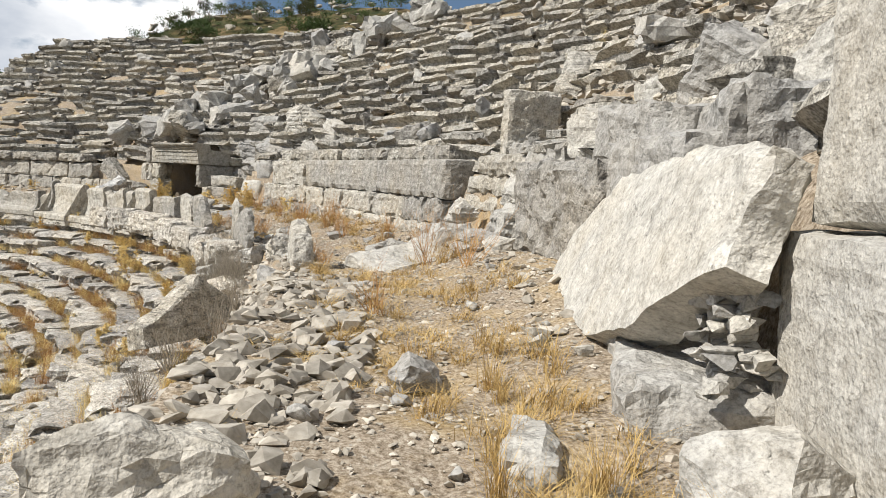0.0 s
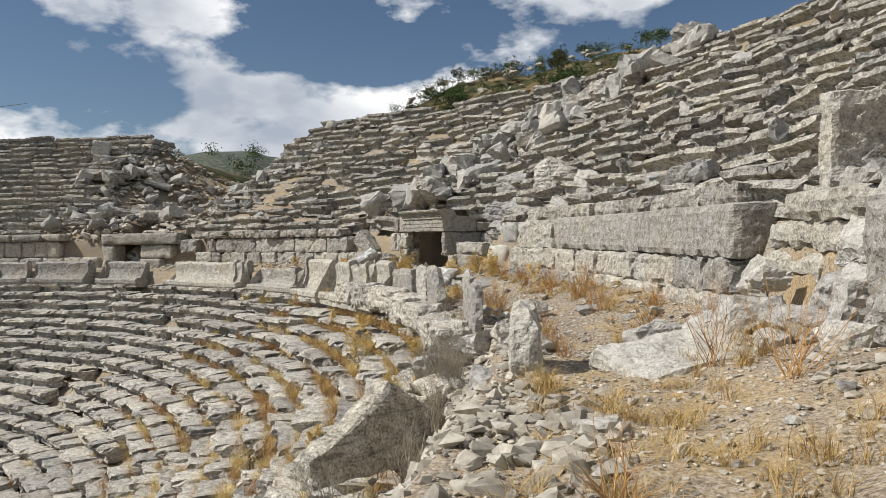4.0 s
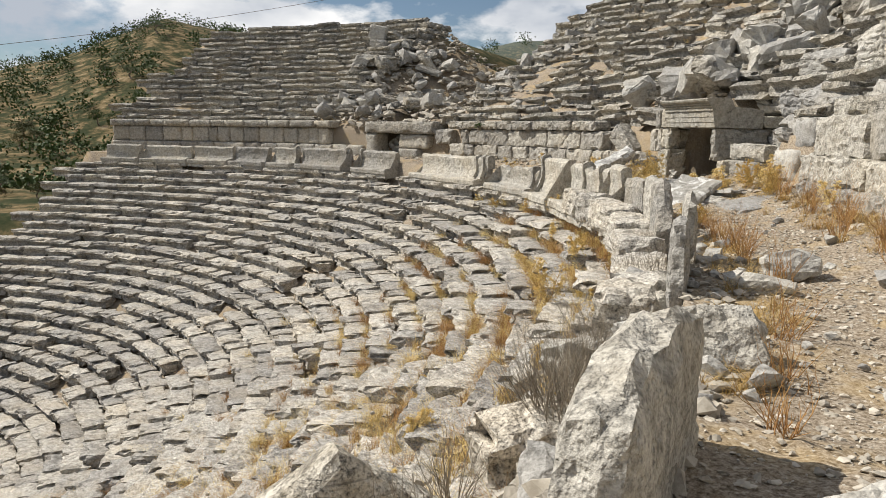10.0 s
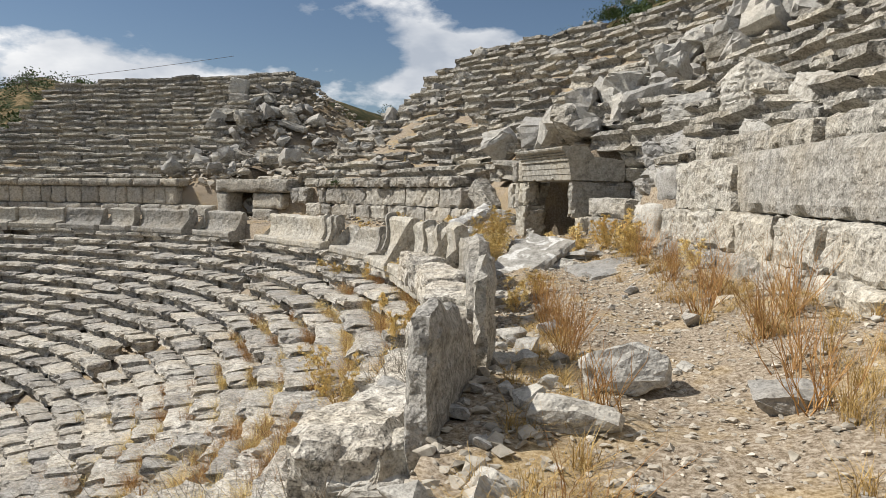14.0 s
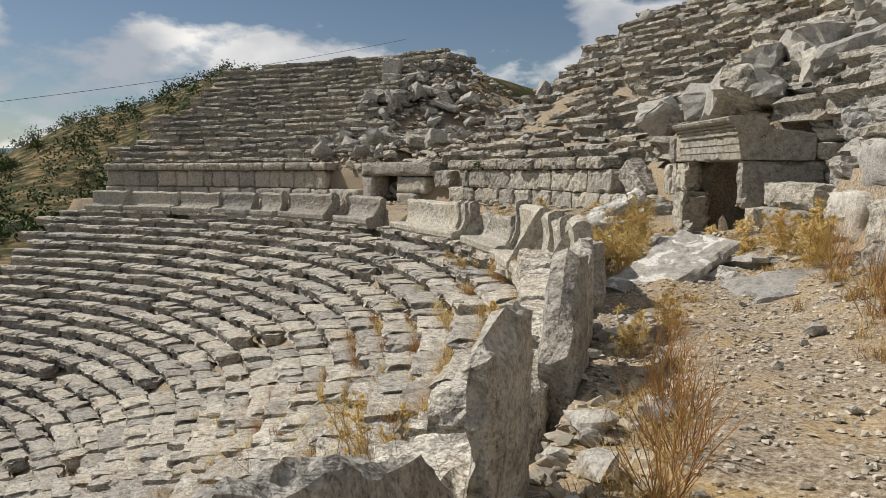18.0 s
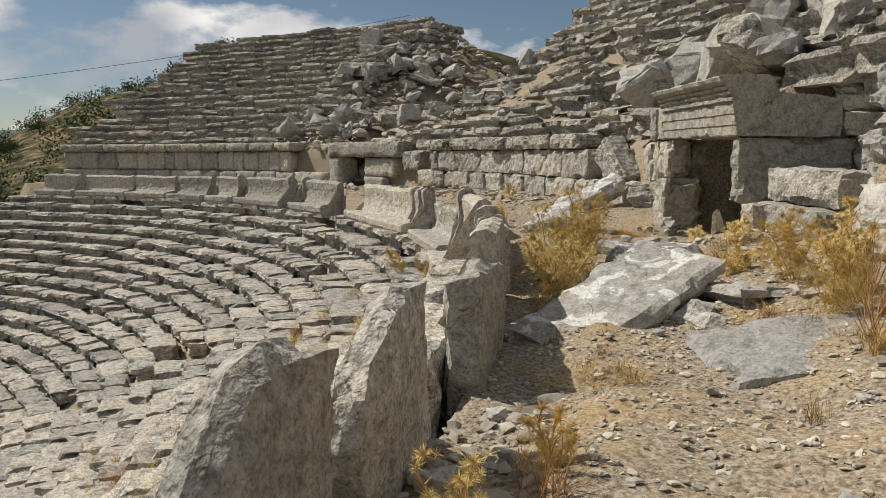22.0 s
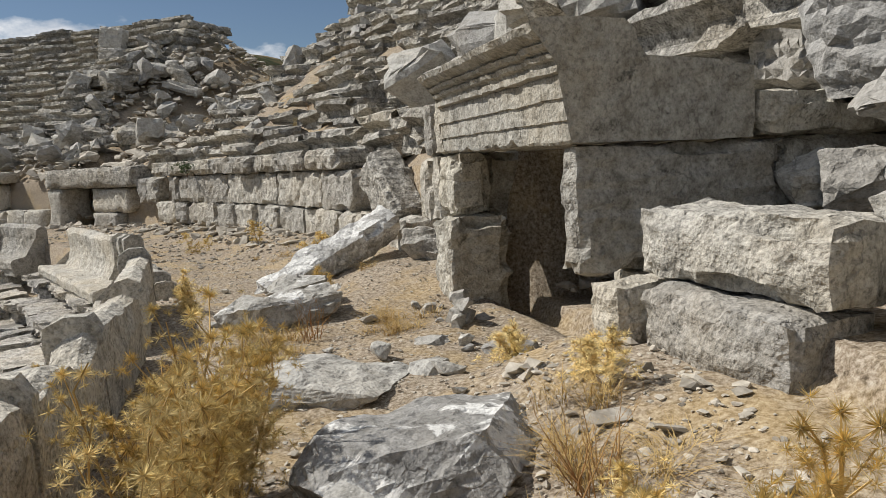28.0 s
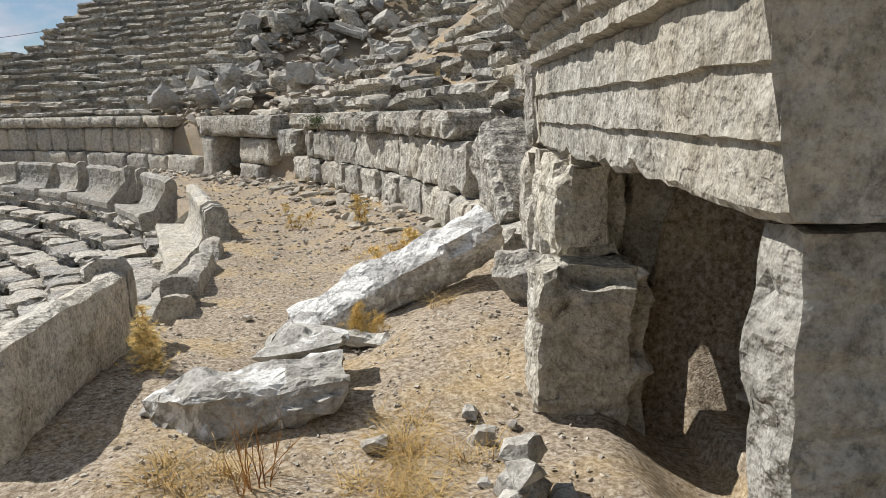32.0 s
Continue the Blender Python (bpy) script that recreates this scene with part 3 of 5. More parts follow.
end_wall = wall_thing("wall_broken_end", "broken wall end of stacked grey blocks")
for a0, a1, z0, z1, rr_ in ((12.9, 16.4, 0.5, 1.05, 35.9), (13.6, 16.5, 1.05, 1.45, 35.9), (11.2, 16.4, 1.45, 1.85, 35.95), (10.8, 15.2, 1.85, 2.25, 35.9)):
    arc_block(end_wall, rr_, a0, a1, z0, z1, 0.8, M_ASHLAR, wrng.gauss(0, 1.5), wrng.gauss(0, 1), 0.04, 0.06, fine=0.07)
near_wall = wall_thing("wall_near", "wall of very large pale grey limestone blocks")
arc_block(near_wall, 35.55, 4.2, 10.6, 0.6, 2.05, 0.8, M_ASHLAR, 0, 0, 0.09, 0.1, fine=0.07)
arc_block(near_wall, 35.6, 0.6, 4.1, 0.7, 2.24, 0.8, M_BOULDER, 0, 0, 0.05, 0.06, fine=0.07)
arc_block(near_wall, 35.46, -9.5, -3.3, 1.6, 2.75, 0.9, M_BOULDER, 0, 0, 0.02, 0.03, fine=0.07, amp=0.01)
arc_block(near_wall, 35.40, -9.5, -3.0, 0.15, 1.585, 0.95, M_BOULDER, 0, 0, 0.02, 0.03, fine=0.07, amp=0.01)
course(near_wall, 35.5, -24, -9.6, 0.1, 1.3, 1.6, 0.9, M_BOULDER, 0.04)
course(near_wall, 35.5, -24, -9.6, 1.3, 2.5, 1.6, 0.9, M_BOULDER, 0.04)

far_wall = wall_thing("wall_behind_benches", "weathered ashlar wall under a ledge of thick slabs")
for a0, a1 in ((71.4, 76.4), (66.2, 71.3), (62.0, 66.1), (59.2, 61.9)):
    arc_block(far_wall, 35.5, a0, a1, 0.98, 1.72, 0.7, M_ASHLAR, wrng.gauss(0, 0.6), 0, 0.035, 0.05, fine=0.1)
course(far_wall, 35.45, 59.0, 79.0, 0.35, 0.98, 1.1, 0.7, M_ASHLAR, 0.05, 0.04, 0.06, fine=0.11)
course(far_wall, 35.35, 60.0, 79.0, 1.74, 2.12, 1.5, 0.9, M_UPPER, 0.06, 0.04, 0.07, fine=0.11)
course(far_wall, 35.6, 76.6, 81.0, 0.95, 1.7, 0.8, 0.7, M_ASHLAR, 0.1, 0.05, 0.07, "ashlar_block", 0.3, fine=0.11)
course(far_wall, 35.5, 54.8, 59.0, 0.3, 1.0, 1.0, 0.7, M_ASHLAR, 0.05, 0.05, 0.07, fine=0.11)
left_wall = wall_thing("wall_far_side", "low wall of squared blocks below the upper seats")
course(left_wall, 35.5, 95.5, 123.3, 0.72, 1.72, 1.1, 0.7, M_ASHLAR, 0.03, 0.03, 0.05)
course(left_wall, 35.3, 95.0, 123.4, 1.73, 2.15, 1.6, 0.9, M_UPPER, 0.05, 0.035, 0.06)
course(left_wall, 35.4, 91.0, 123.3, 0.0, 0.71, 1.3, 0.6, M_ASHLAR, 0.04, 0.03, 0.05)
course(left_wall, 36.1, 37.5, 42.0, 1.35, 2.1, 0.9, 0.8, M_BOULDER, 0.1, 0.06, 0.08)
course(left_wall, 35.9, 38.0, 41.6, 0.5, 1.35, 1.0, 0.8, M_BOULDER, 0.1, 0.06, 0.08)

# ---- the near door: heavy moulded lintel on two jambs ----
DOOR = Matrix.Translation((-9.15, 31.15, 0)) @ Matrix.Rotation(math.atan2(0.653, -0.757), 4, "Z") @ Matrix.Diagonal((1, -1, 1, 1))
# in its axes x runs along the front, y into the wall


def door_pose(x, y, z, turn=0.0, tip=0.0):
    v = DOOR @ Vector((x, y, z))
    return pose(v.x, v.y, v.z, tip, 0, math.degrees(math.atan2(0.653, -0.757)) + 180 + turn)


def moulded_lintel():
    prof = [(0.02, 1.87), (0.0, 1.89), (0.0, 2.02), (-0.02, 2.026), (-0.02, 2.17), (-0.04, 2.176), (-0.04, 2.325), (-0.03, 2.335), (-0.09, 2.35), (-0.095, 2.39), (-0.055, 2.4), (-0.06, 2.43), (-0.105, 2.445), (-0.12, 2.475), (-0.095, 2.485),
            (-0.15, 2.51), (-0.17, 2.54), (-0.145, 2.55), (-0.2, 2.575), (-0.25, 2.61), (-0.27, 2.66), (-0.21, 2.69),
            (0.1, 2.7), (0.42, 2.69), (0.5, 2.62), (0.55, 2.45), (1.1, 2.42), (1.46, 2.37), (1.47, 2.05), (1.46, 1.86), (1.0, 1.86), (0.5, 1.87)]
    n, length = 62, 3.15
    bm = bmesh.new()
    rings = []
    for i in range(n + 1):
        x = length * i / n
        ring = []
        for j, (y, z) in enumerate(prof):
            q = Vector((x, y, z))
            e = noise.noise_vector(q * 4.0) * 0.008 + noise.noise_vector(q * 17.0) * 0.007
            bite = max(0.0, noise.noise(q * 3.4 + Vector((9, 2, 4)))) * 0.06 + max(0.0, noise.noise(q * 9.0)) * 0.025
            if 1 <= j <= 21:
                e += Vector((0, bite * (0.5 + 0.5 * (z > 2.3)), 0))
            if j in (0, 1, 31):
                e += Vector((0, 0, max(0.0, noise.noise(Vector((q.x * 5.0, 0, 1)))) * 0.07))
            if y > 0.62 and i == 0:
                e.x += 0.03
            ring.append(bm.verts.new(DOOR @ (q + e)))
        rings.append(ring)
    m = len(prof)
    for a, b in zip(rings, rings[1:]):
        for j in range(m):
            bm.faces.new((a[j], a[(j + 1) % m], b[(j + 1) % m], b[j]))
    for ring in (rings[0], rings[-1]):
        f = bm.faces.new(ring)
        bmesh.ops.triangulate(bm, faces=[f])
    bmesh.ops.recalc_face_normals(bm, faces=bm.faces[:])
    roughen(bm, 0.05, 0.008, 3, 0.2)
    return bm


door = tagged(new("door_near_passage"), "ancient doorway with a heavy moulded lintel on worn jambs, half filled with earth", "doorway", "", "structure")
part("lintel", moulded_lintel(), M_DOOR, door, "moulded limestone lintel with lichen and cracks")


def jamb(name, x0, x1, y0, y1, z0, z1, seed, wear=0.02, chips=0.05, material=None, label=""):
    size = (x1 - x0, y1 - y0, z1 - z0)
    return block(name, size, seed, material or M_DOOR, door_pose((x0 + x1) / 2, (y0 + y1) / 2, z0), door, wear, chips, 3.4, label, 0.1, 0.05, 0.022)


jamb("right_jamb", 0.04, 0.36, 0.05, 1.75, 0.95, 1.852, 21, 0.02, 0.06)
jamb("right_footing", 0.08, 0.5, 0.5, 1.75, -0.2, 0.94, 22, 0.04, 0.05)
jamb("left_jamb", 3.06, 3.6, 0.06, 0.5, 1.2, 1.86, 23, 0.03, 0.07)
jamb("left_footing", 2.85, 3.6, -0.05, 0.6, -0.2, 1.19, 24, 0.05, 0.08)
jamb("passage_wall", 0.1, 0.5, 1.7, 4.2, 0.0, 1.86, 25)
jamb("passage_wall", 3.3, 3.8, 0.5, 4.2, -0.9, 1.86, 26)
jamb("passage_roof", 0.0, 3.9, 1.48, 4.4, 1.87, 2.2, 27)
jamb("passage_end", 0.0, 3.9, 4.1, 4.6, -0.9, 1.9, 28)
pilaster = wall_thing("wall_pilaster", "two squared blocks standing beside the doorway")
jamb_blocks = ((3.22, 3.62, 0.02, 0.8, 1.87, 2.5), (3.66, 4.02, 0.0, 0.8, 1.84, 2.44), (3.62, 3.95, 0.05, 0.7, 1.12, 1.85), (3.97, 4.42, 0.02, 0.7, 1.1, 1.83))
for i, (x0, x1, y0, y1, z0, z1) in enumerate(jamb_blocks):
    block("ashlar_block", (x1 - x0, y1 - y0, z1 - z0), 40 + i, M_ASHLAR, door_pose((x0 + x1) / 2, (y0 + y1) / 2, z0), pilaster, 0.02, 0.04, 3.4, "", 0.1, 0.06, 0.02)

far_door = tagged(new("door_far_passage"), "small dark doorway under a thick plain slab", "doorway", "", "structure")
arc_block(far_door, 35.3, 80.9, 90.6, 1.45, 2.1, 1.2, M_UPPER, 0, 0, 0.04, 0.08, "lintel")
arc_block(far_door, 35.45, 89.0, 90.4, 0.0, 1.45, 1.2, M_ASHLAR, 0, 0, 0.03, 0.05, "left_jamb")
arc_block(far_door, 35.5, 82.0, 85.9, 0.62, 1.4, 1.0, M_ASHLAR, 0, 0, 0.05, 0.07, "right_jamb")
arc_block(far_door, 35.5, 83.2, 86.0, 0.0, 0.62, 1.2, M_ASHLAR, 0, 0, 0.05, 0.07, "right_footing")
arc_block(far_door, 37.6, 85.0, 90.0, 0.0, 2.1, 0.5, M_UPPER, 0, 0, 0.03, 0.05, "passage_end")
arc_block(far_door, 36.5, 85.5, 89.5, 1.46, 2.0, 1.4, M_UPPER, 0, 0, 0.03, 0.05, "passage_roof")

# ---- stone benches with backs along the inner edge ----


def bench_bm(length, back, seed, broken=0.0):
    """Seat with moulded front and a curved back; x along the bench, y outwards, back face at y = 0."""
    prof = [(-0.95, -0.02), (-0.93, 0.16), (-0.99, 0.20), (-1.0, 0.36), (-0.96, 0.42), (-0.6, 0.40), (-0.4, 0.41), (-0.31, 0.46), (-0.27, 0.58), (-0.26, 0.75), (-0.29, 0.92), (-0.30, 1.0), (-0.24, 1.06), (-0.12, 1.08), (-0.03, 1.05), (0.0, 0.9), (0.0, 0.5), (0.0, -0.02)]
    k = back / 1.08
    n = max(6, int(length / 0.14))
    bm = bmesh.new()
    off = Vector((seed * 3.1, seed, 0))
    rings = []
    for i in range(n + 1):
        x = length * (i / n - 0.5)
        ring = []
        for y, z in prof:
            z2 = z * (k if z > 0.45 else 1)
            q = Vector((x, y, z2))
            e = noise.noise_vector(q * 3 + off) * 0.025 + noise.noise_vector(q * 10 + off) * 0.012
            if z > 0.7:
                e.z -= max(0.0, noise.noise(Vector((x * 1.3, 0, 0)) + off) + 0.1) * broken
            ring.append(bm.verts.new(q + e))
        rings.append(ring)
    m = len(prof)
    for a, b in zip(rings, rings[1:]):
        for j in range(m):
            bm.faces.new((a[j], b[j], b[(j + 1) % m], a[(j + 1) % m]))
    for ring in (rings[0], rings[-1]):
        f = bm.faces.new(ring)
        bmesh.ops.triangulate(bm, faces=[f])
    bmesh.ops.recalc_face_normals(bm, faces=bm.faces[:])
    roughen(bm, 0.1, 0.02, seed, 0.2)
    return bm


def scroll_bm(back, seed):
    """A curved arm: a thin upright plate, high behind and sweeping down to the seat front."""
    side = [(-0.5, 0.38), (-0.43, 0.5), (-0.37, 0.62), (-0.35, 0.8), (-0.38, 0.98), (-0.36, 1.07), (-0.24, 1.12), (-0.08, 1.11), (0.0, 1.04), (0.01, 0.5), (0.01, 0.38)]
    k = back / 1.08
    bm = bmesh.new()
    face = [bm.verts.new((0, y, z * k)) for y, z in side]
    f = bm.faces.new(face)
    ext = bmesh.ops.extrude_face_region(bm, geom=[f])
    bmesh.ops.translate(bm, vec=(0.13, 0, 0), verts=[v for v in ext["geom"] if isinstance(v, bmesh.types.BMVert)])
    bmesh.ops.triangulate(bm, faces=bm.faces[:])
    bmesh.ops.subdivide_edges(bm, edges=bm.edges[:], cuts=2)
    off = Vector((seed, seed * 2.2, 1))
    for v in bm.verts:
        v.co += noise.noise_vector(v.co * 6 + off) * 0.025
    bmesh.ops.recalc_face_normals(bm, faces=bm.faces[:])
    crease(bm, 40)
    return bm


def bench(a0, a1, top, label, arms=(), broken=0.05, base=-0.72, r=32.35, tip=0.0):
    ob = tagged(new("stone_bench"), label, "bench", "benches along the walkway")
    am = (a0 + a1) / 2
    ob.matrix_basis = seat(r, am, base, 0, tip, 0)
    length = r * radians(a1 - a0)
    sd = wrng.randrange(500)
    part("seat", bench_bm(length * 0.985, top - base, sd, broken), M_ASHLAR, ob)
    for x in arms:
        part("arm_rest", scroll_bm(top - base + 0.03, wrng.randrange(300)), M_ASHLAR, ob, "curved scroll arm", pose(x * length, 0, 0))
    return ob


for a0, a1, top in ((116.0, 120.5, 0.55), (109.2, 115.4, 0.5), (103.4, 108.8, 0.52), (98.2, 103.0, 0.54), (94.0, 97.4, 0.58), (86.2, 93.2, 0.6)):
    bench(a0, a1, top, "long grey stone bench with a worn moulded back", (0.42,) if a1 < 98 else (), 0.08)
bench(79.0, 84.4, 0.6, "stone bench with a worn back and a broken end", (-0.5,), 0.1)
bench(64.6, 75.2, 0.6, "stone bench with curved scroll arms between the seats", (0.33, 0.42, 0.485), 0.1)
bench(55.6, 62.5, 0.4, "broken stone bench with tilted curved arms", (0.3,), 0.35)

# ---- upright broken slabs along the inner edge ----


def slab_bm(length, tops, thick, seed, rough=0.03, feet=(0.0, 0.0), amp=0.016):
    """An upright slab with a broken top line, given by heights along its length."""
    n, h = max(5, int(length / 0.11)), 8
    bm = box_bm(n, max(2, int(thick / 0.1)), h)
    off = Vector((seed * 1.3, seed * 2.1, 0))
    xs = [i / (len(tops) - 1) - 0.5 for i in range(len(tops))]
    for v in bm.verts:
        top = float(np.interp(v.co.x, xs, tops)) + noise.noise(Vector((v.co.x * length * 2.5, v.co.y * 2, 0)) + off) * 0.09
        end = abs(v.co.x) > 0.49
        foot = float(np.interp(v.co.x, [i / (len(feet) - 1) - 0.5 for i in range(len(feet))], feet))
        edge = (abs(v.co.x) > 0.49) + (abs(v.co.y) > 0.49) + (v.co.z > 0.99)
        q = Vector((v.co.x * length, v.co.y * thick, foot + v.co.z * (top - foot)))
        e = noise.noise_vector(q * 2.5 + off) * rough + noise.noise_vector(q * 8 + off) * rough * 0.6
        if end:
            e.x += noise.noise(Vector((0, q.y * 3, q.z * 2.5)) + off) * 0.1
        if edge > 1:
            e.y -= math.copysign(0.03 + max(0, noise.noise(q * 5 + off)) * 0.08, v.co.y)
            e.z -= 0.03 * (v.co.z > 0.99)
        v.co = q + e
    roughen(bm, 0.045, amp, seed, 0.35)
    return bm


def parapet(a0, a1, tops, thick, label, r=31.95, foot=-0.5, material=None, lean=0.0, turn=0.0):
    me = bpy.data.meshes.new("upright_slab")
    bm = slab_bm(r * radians(a1 - a0), [t - foot for t in tops][::-1], thick, wrng.randrange(900))
    bm.to_mesh(me)
    bm.free()
    me.materials.append(material or M_ASHLAR)
    ob = new("upright_slab", me)
    ob.matrix_basis = seat(r, (a0 + a1) / 2, foot, turn, lean, 0)
    return tagged(ob, label, "stone slab", "upright slabs along the walkway")


# heights run from the far end towards the near end
parapet(11.3, 13.9, (0.72, 0.88, 0.93, 0.84), 0.34, "thick upright grey slab with a broken flat top beside the path", 32.33, -0.3)
parapet(21.3, 24.6, (0.86, 0.84, 0.76, 0.6, 0.36), 0.2, "smooth upright slab with a broken sloping top", 31.9)
parapet(24.8, 26.1, (0.85, 1.0, 0.97), 0.17, "thin upright slab split along its length", 32.02, -0.3)
parapet(29.8, 31.9, (0.2, 0.62, 0.93, 0.97, 0.9), 0.3, "thick upright slab with rounded broken top", 31.84)
parapet(32.6, 34.5, (0.55, 0.85, 0.95, 0.9), 0.26, "upright grey slab with pitted side", 31.86)
parapet(36.3, 39.75, (0.78, 0.74, 0.72, 0.64), 0.3, "low parapet slab with pitted face", 31.98)
bench(39.9, 42.3, 0.95, "upright curved bench back with a smooth outer face", (), 0.06, -0.6, 32.08)
bench(42.9, 49.6, 0.8, "rough bench with a high broken back and scroll arms", (-0.1, 0.32), 0.3, -0.72, 32.1)
bench(50.2, 54.4, 0.86, "stone bench with a plain back and one scroll arm", (-0.47,), 0.05, -0.72, 32.12)
for a0, a1, z1 in ((21.2, 24.0, 0.05), (24.2, 27.6, 0.0), (28.0, 31.5, 0.1), (31.8, 35.2, 0.15), (35.4, 40.0, 0.2), (40.2, 43.4, 0.2), (43.6, 46.4, 0.15)):
    me = block_mesh("bench_block", (31.4 * radians(a1 - a0) * 0.96, 0.75, 0.7), wrng.randrange(999), (12, 5, 5), 0.05, 0.09, 3.0, M_SEAT, 0.06, 0.03)
    ob = new("bench_block", me)
    ob.matrix_basis = seat(31.42, (a0 + a1) / 2, z1 - 0.7, wrng.gauss(0, 1.5), wrng.gauss(0, 2), wrng.gauss(0, 1.5))
    tagged(ob, "worn stone bench block beside upright slabs", "bench", "bench blocks below the slabs")

# ---- single rocks and fallen blocks ----
rrng = random.Random(23)


def boulder(x, y, z, size, seed, label, turn=0.0, tip=0.0, lean=0.0, material=None, cuts=4, rough=0.05, square=0.6, points=18, group=""):
    me = rock_mesh("boulder", size, seed, material or M_BOULDER, points=points, rough=rough, cuts=min(cuts, 3), square=square, fine=0.05 if max(size) > 0.35 else 0.0, amp=0.02 + 0.012 * min(size))
    ob = new("boulder", me)
    ob.matrix_basis = pose(x, y, z, tip, lean, turn)
    return tagged(ob, label, "boulder", group)


def fallen(name, x, y, z, size, seed, label, turn=0.0, tip=0.0, lean=0.0, material=None, wear=0.03, chips=0.06, category="stone block", group="", step=0.1):
    me = block_mesh(name, size, seed, cells_for(size, max(step, 0.1)), wear, chips, 2.6, material or M_BOULDER, 0.05, 0.01 if size[2] < 0.25 else 0.022)
    ob = new(name, me)
    ob.matrix_basis = pose(x, y, z, tip, lean, turn)
    return tagged(ob, label, category, group)


def outcrop(x, y, z, size, seed, label, turn=0.0, tip=0.0, lean=0.0, material=None, amp=0.045, group=""):
    """A rock of thin beds, with ledges broken back one above the other."""
    bm = rock_bm(size, seed, points=20, rough=0.07, cuts=3, square=0.6)
    roughen(bm, 0.06, amp, seed, 1.0)
    ob = new("boulder", bpy.data.meshes.new("boulder"))
    bm.to_mesh(ob.data)
    bm.free()
    ob.data.materials.append(material or M_BOULDER)
    ob.matrix_basis = pose(x, y, z, tip, lean, turn)
    return tagged(ob, label, "boulder", group)


# by the start
me = bpy.data.meshes.new("leaning_slab")
bm = slab_bm(5.2, (1.5, 1.56, 1.5, 1.48, 1.3, 0.95, 0.4), 0.3, 77, 0.03, (0.85, 0.3, 0.0, 0.0, 0.0, 0.0), 0.01)
bm.to_mesh(me)
bm.free()
me.materials.append(M_BOULDER)
ob = new("leaning_slab", me)
ob.matrix_basis = pose(1.22, 6.38, 0.55, 20, 0, 86)
tagged(ob, "huge pale slab leaning against the wall", "stone slab")
fallen("ledge_block", 1.55, 4.9, 0.05, (2.0, 1.0, 0.66), 4, "low grey block under the leaning slab", 78, 0, 0, M_BOULDER, 0.05, 0.08)
boulder(1.15, 3.2, 0.1, (0.62, 0.85, 0.72), 7, "grooved pale rock in the grass", 15, 0, 8, None, 4, 0.06, 0.7)
fallen("split_rock", 0.36, 3.9, 0.2, (0.30, 0.62, 0.28), 9, "small split grey block on the path", -12, 4, 3)
boulder(-0.2, 5.3, 0.25, (0.42, 0.45, 0.3), 12, "small pale rock on the path", 30)
boulder(-1.35, 3.0, -0.1, (1.15, 0.75, 0.95), 15, "angular grey boulder with a sharp edge", 25, 0, 0, None, 5, 0.06, 0.55)
for i in range(64):
    k = i / 64
    w = 0.44 * (1 - 0.75 * k)
    boulder(1.42 + rrng.uniform(-w, w) * 0.5, 4.08 + rrng.uniform(-w, w) * 0.7, 0.68 + 0.62 * k + rrng.uniform(-0.03, 0.03), (rrng.uniform(0.14, 0.26), rrng.uniform(0.11, 0.19), rrng.uniform(0.07, 0.12)), 100 + i, "small pale stone stacked in a cairn", rrng.uniform(0, 360), 0, 0, M_PALE if i % 5 == 0 else M_BOULDER, 1, 0.05, 0.5, 12, "stones of the cairn")
# upright slab and boulders over the near wall
pa = polar(36.9, 15.0)
fallen("upright_slab", pa.x, pa.y, 2.0, (1.15, 0.4, 1.55), 31, "upright squared pale slab on the ruined wall", 105 - 90 + 0, 4, 0, M_ASHLAR, 0.02, 0.05, "stone slab")
for i, (r, a, z, sx, sy, sz, tn, tp, ln) in enumerate((
        (36.4, 10.2, 2.05, 1.3, 0.9, 0.5, 5, 0, 4), (36.6, 7.6, 2.25, 1.2, 1.0, 0.7, 30, 0, 0), (36.3, 4.2, 2.1, 1.9, 0.9, 0.7, 10, 0, 5), (36.5, 1.2, 2.05, 1.5, 0.9, 0.7, -10, 0, -6),
        (37.6, 6.6, 2.7, 1.1, 0.6, 1.3, 40, 20, 30), (38.0, 3.6, 2.9, 2.0, 0.7, 0.9, 20, 10, -25), (37.4, 0.6, 2.7, 1.9, 0.8, 0.8, 15, 0, -20), (38.4, 8.2, 3.3, 1.8, 0.6, 0.5, -30, 25, 20),
        (37.6, 11.2, 2.7, 1.3, 0.8, 0.5, 5, 0, 0), (38.4, 11.0, 3.3, 1.5, 0.8, 0.5, -8, 6, 4), (37.2, -3.2, 2.75, 2.0, 1.2, 1.2, 0, 0, 10), (39.0, 5.6, 3.9, 1.6, 0.8, 0.6, 50, 12, -14), (39.4, 1.0, 3.8, 2.2, 1.1, 0.9, 20, 0, 16), (36.4, 12.6, 2.25, 0.9, 0.7, 0.35, 0, 0, 0))):
    v = polar(r, a)
    fallen("fallen_block", v.x, v.y, z - 0.15, (sx, sy, sz), 60 + i, "fallen angular limestone block on the ruined slope", a - 90 + tn, tp, ln, M_BOULDER, 0.06, 0.12, "stone block", "fallen blocks on the slope")
for i, (r, a, z, s) in enumerate(((35.2, 15.4, 0.3, 0.8), (35.0, 13.2, 0.35, 0.9), (35.3, 11.6, 0.4, 0.8), (35.5, 14.4, 0.9, 0.6), (34.9, 11.0, 0.35, 0.5), (35.3, 9.6, 0.5, 0.6))):
    v = polar(r, a)
    boulder(v.x, v.y, z, (s * 1.1, s * 0.8, s * 0.75), 30 + i, "pale angular rock heaped against the broken wall", a * 13, 0, 0, None, 3, 0.07, 0.55)
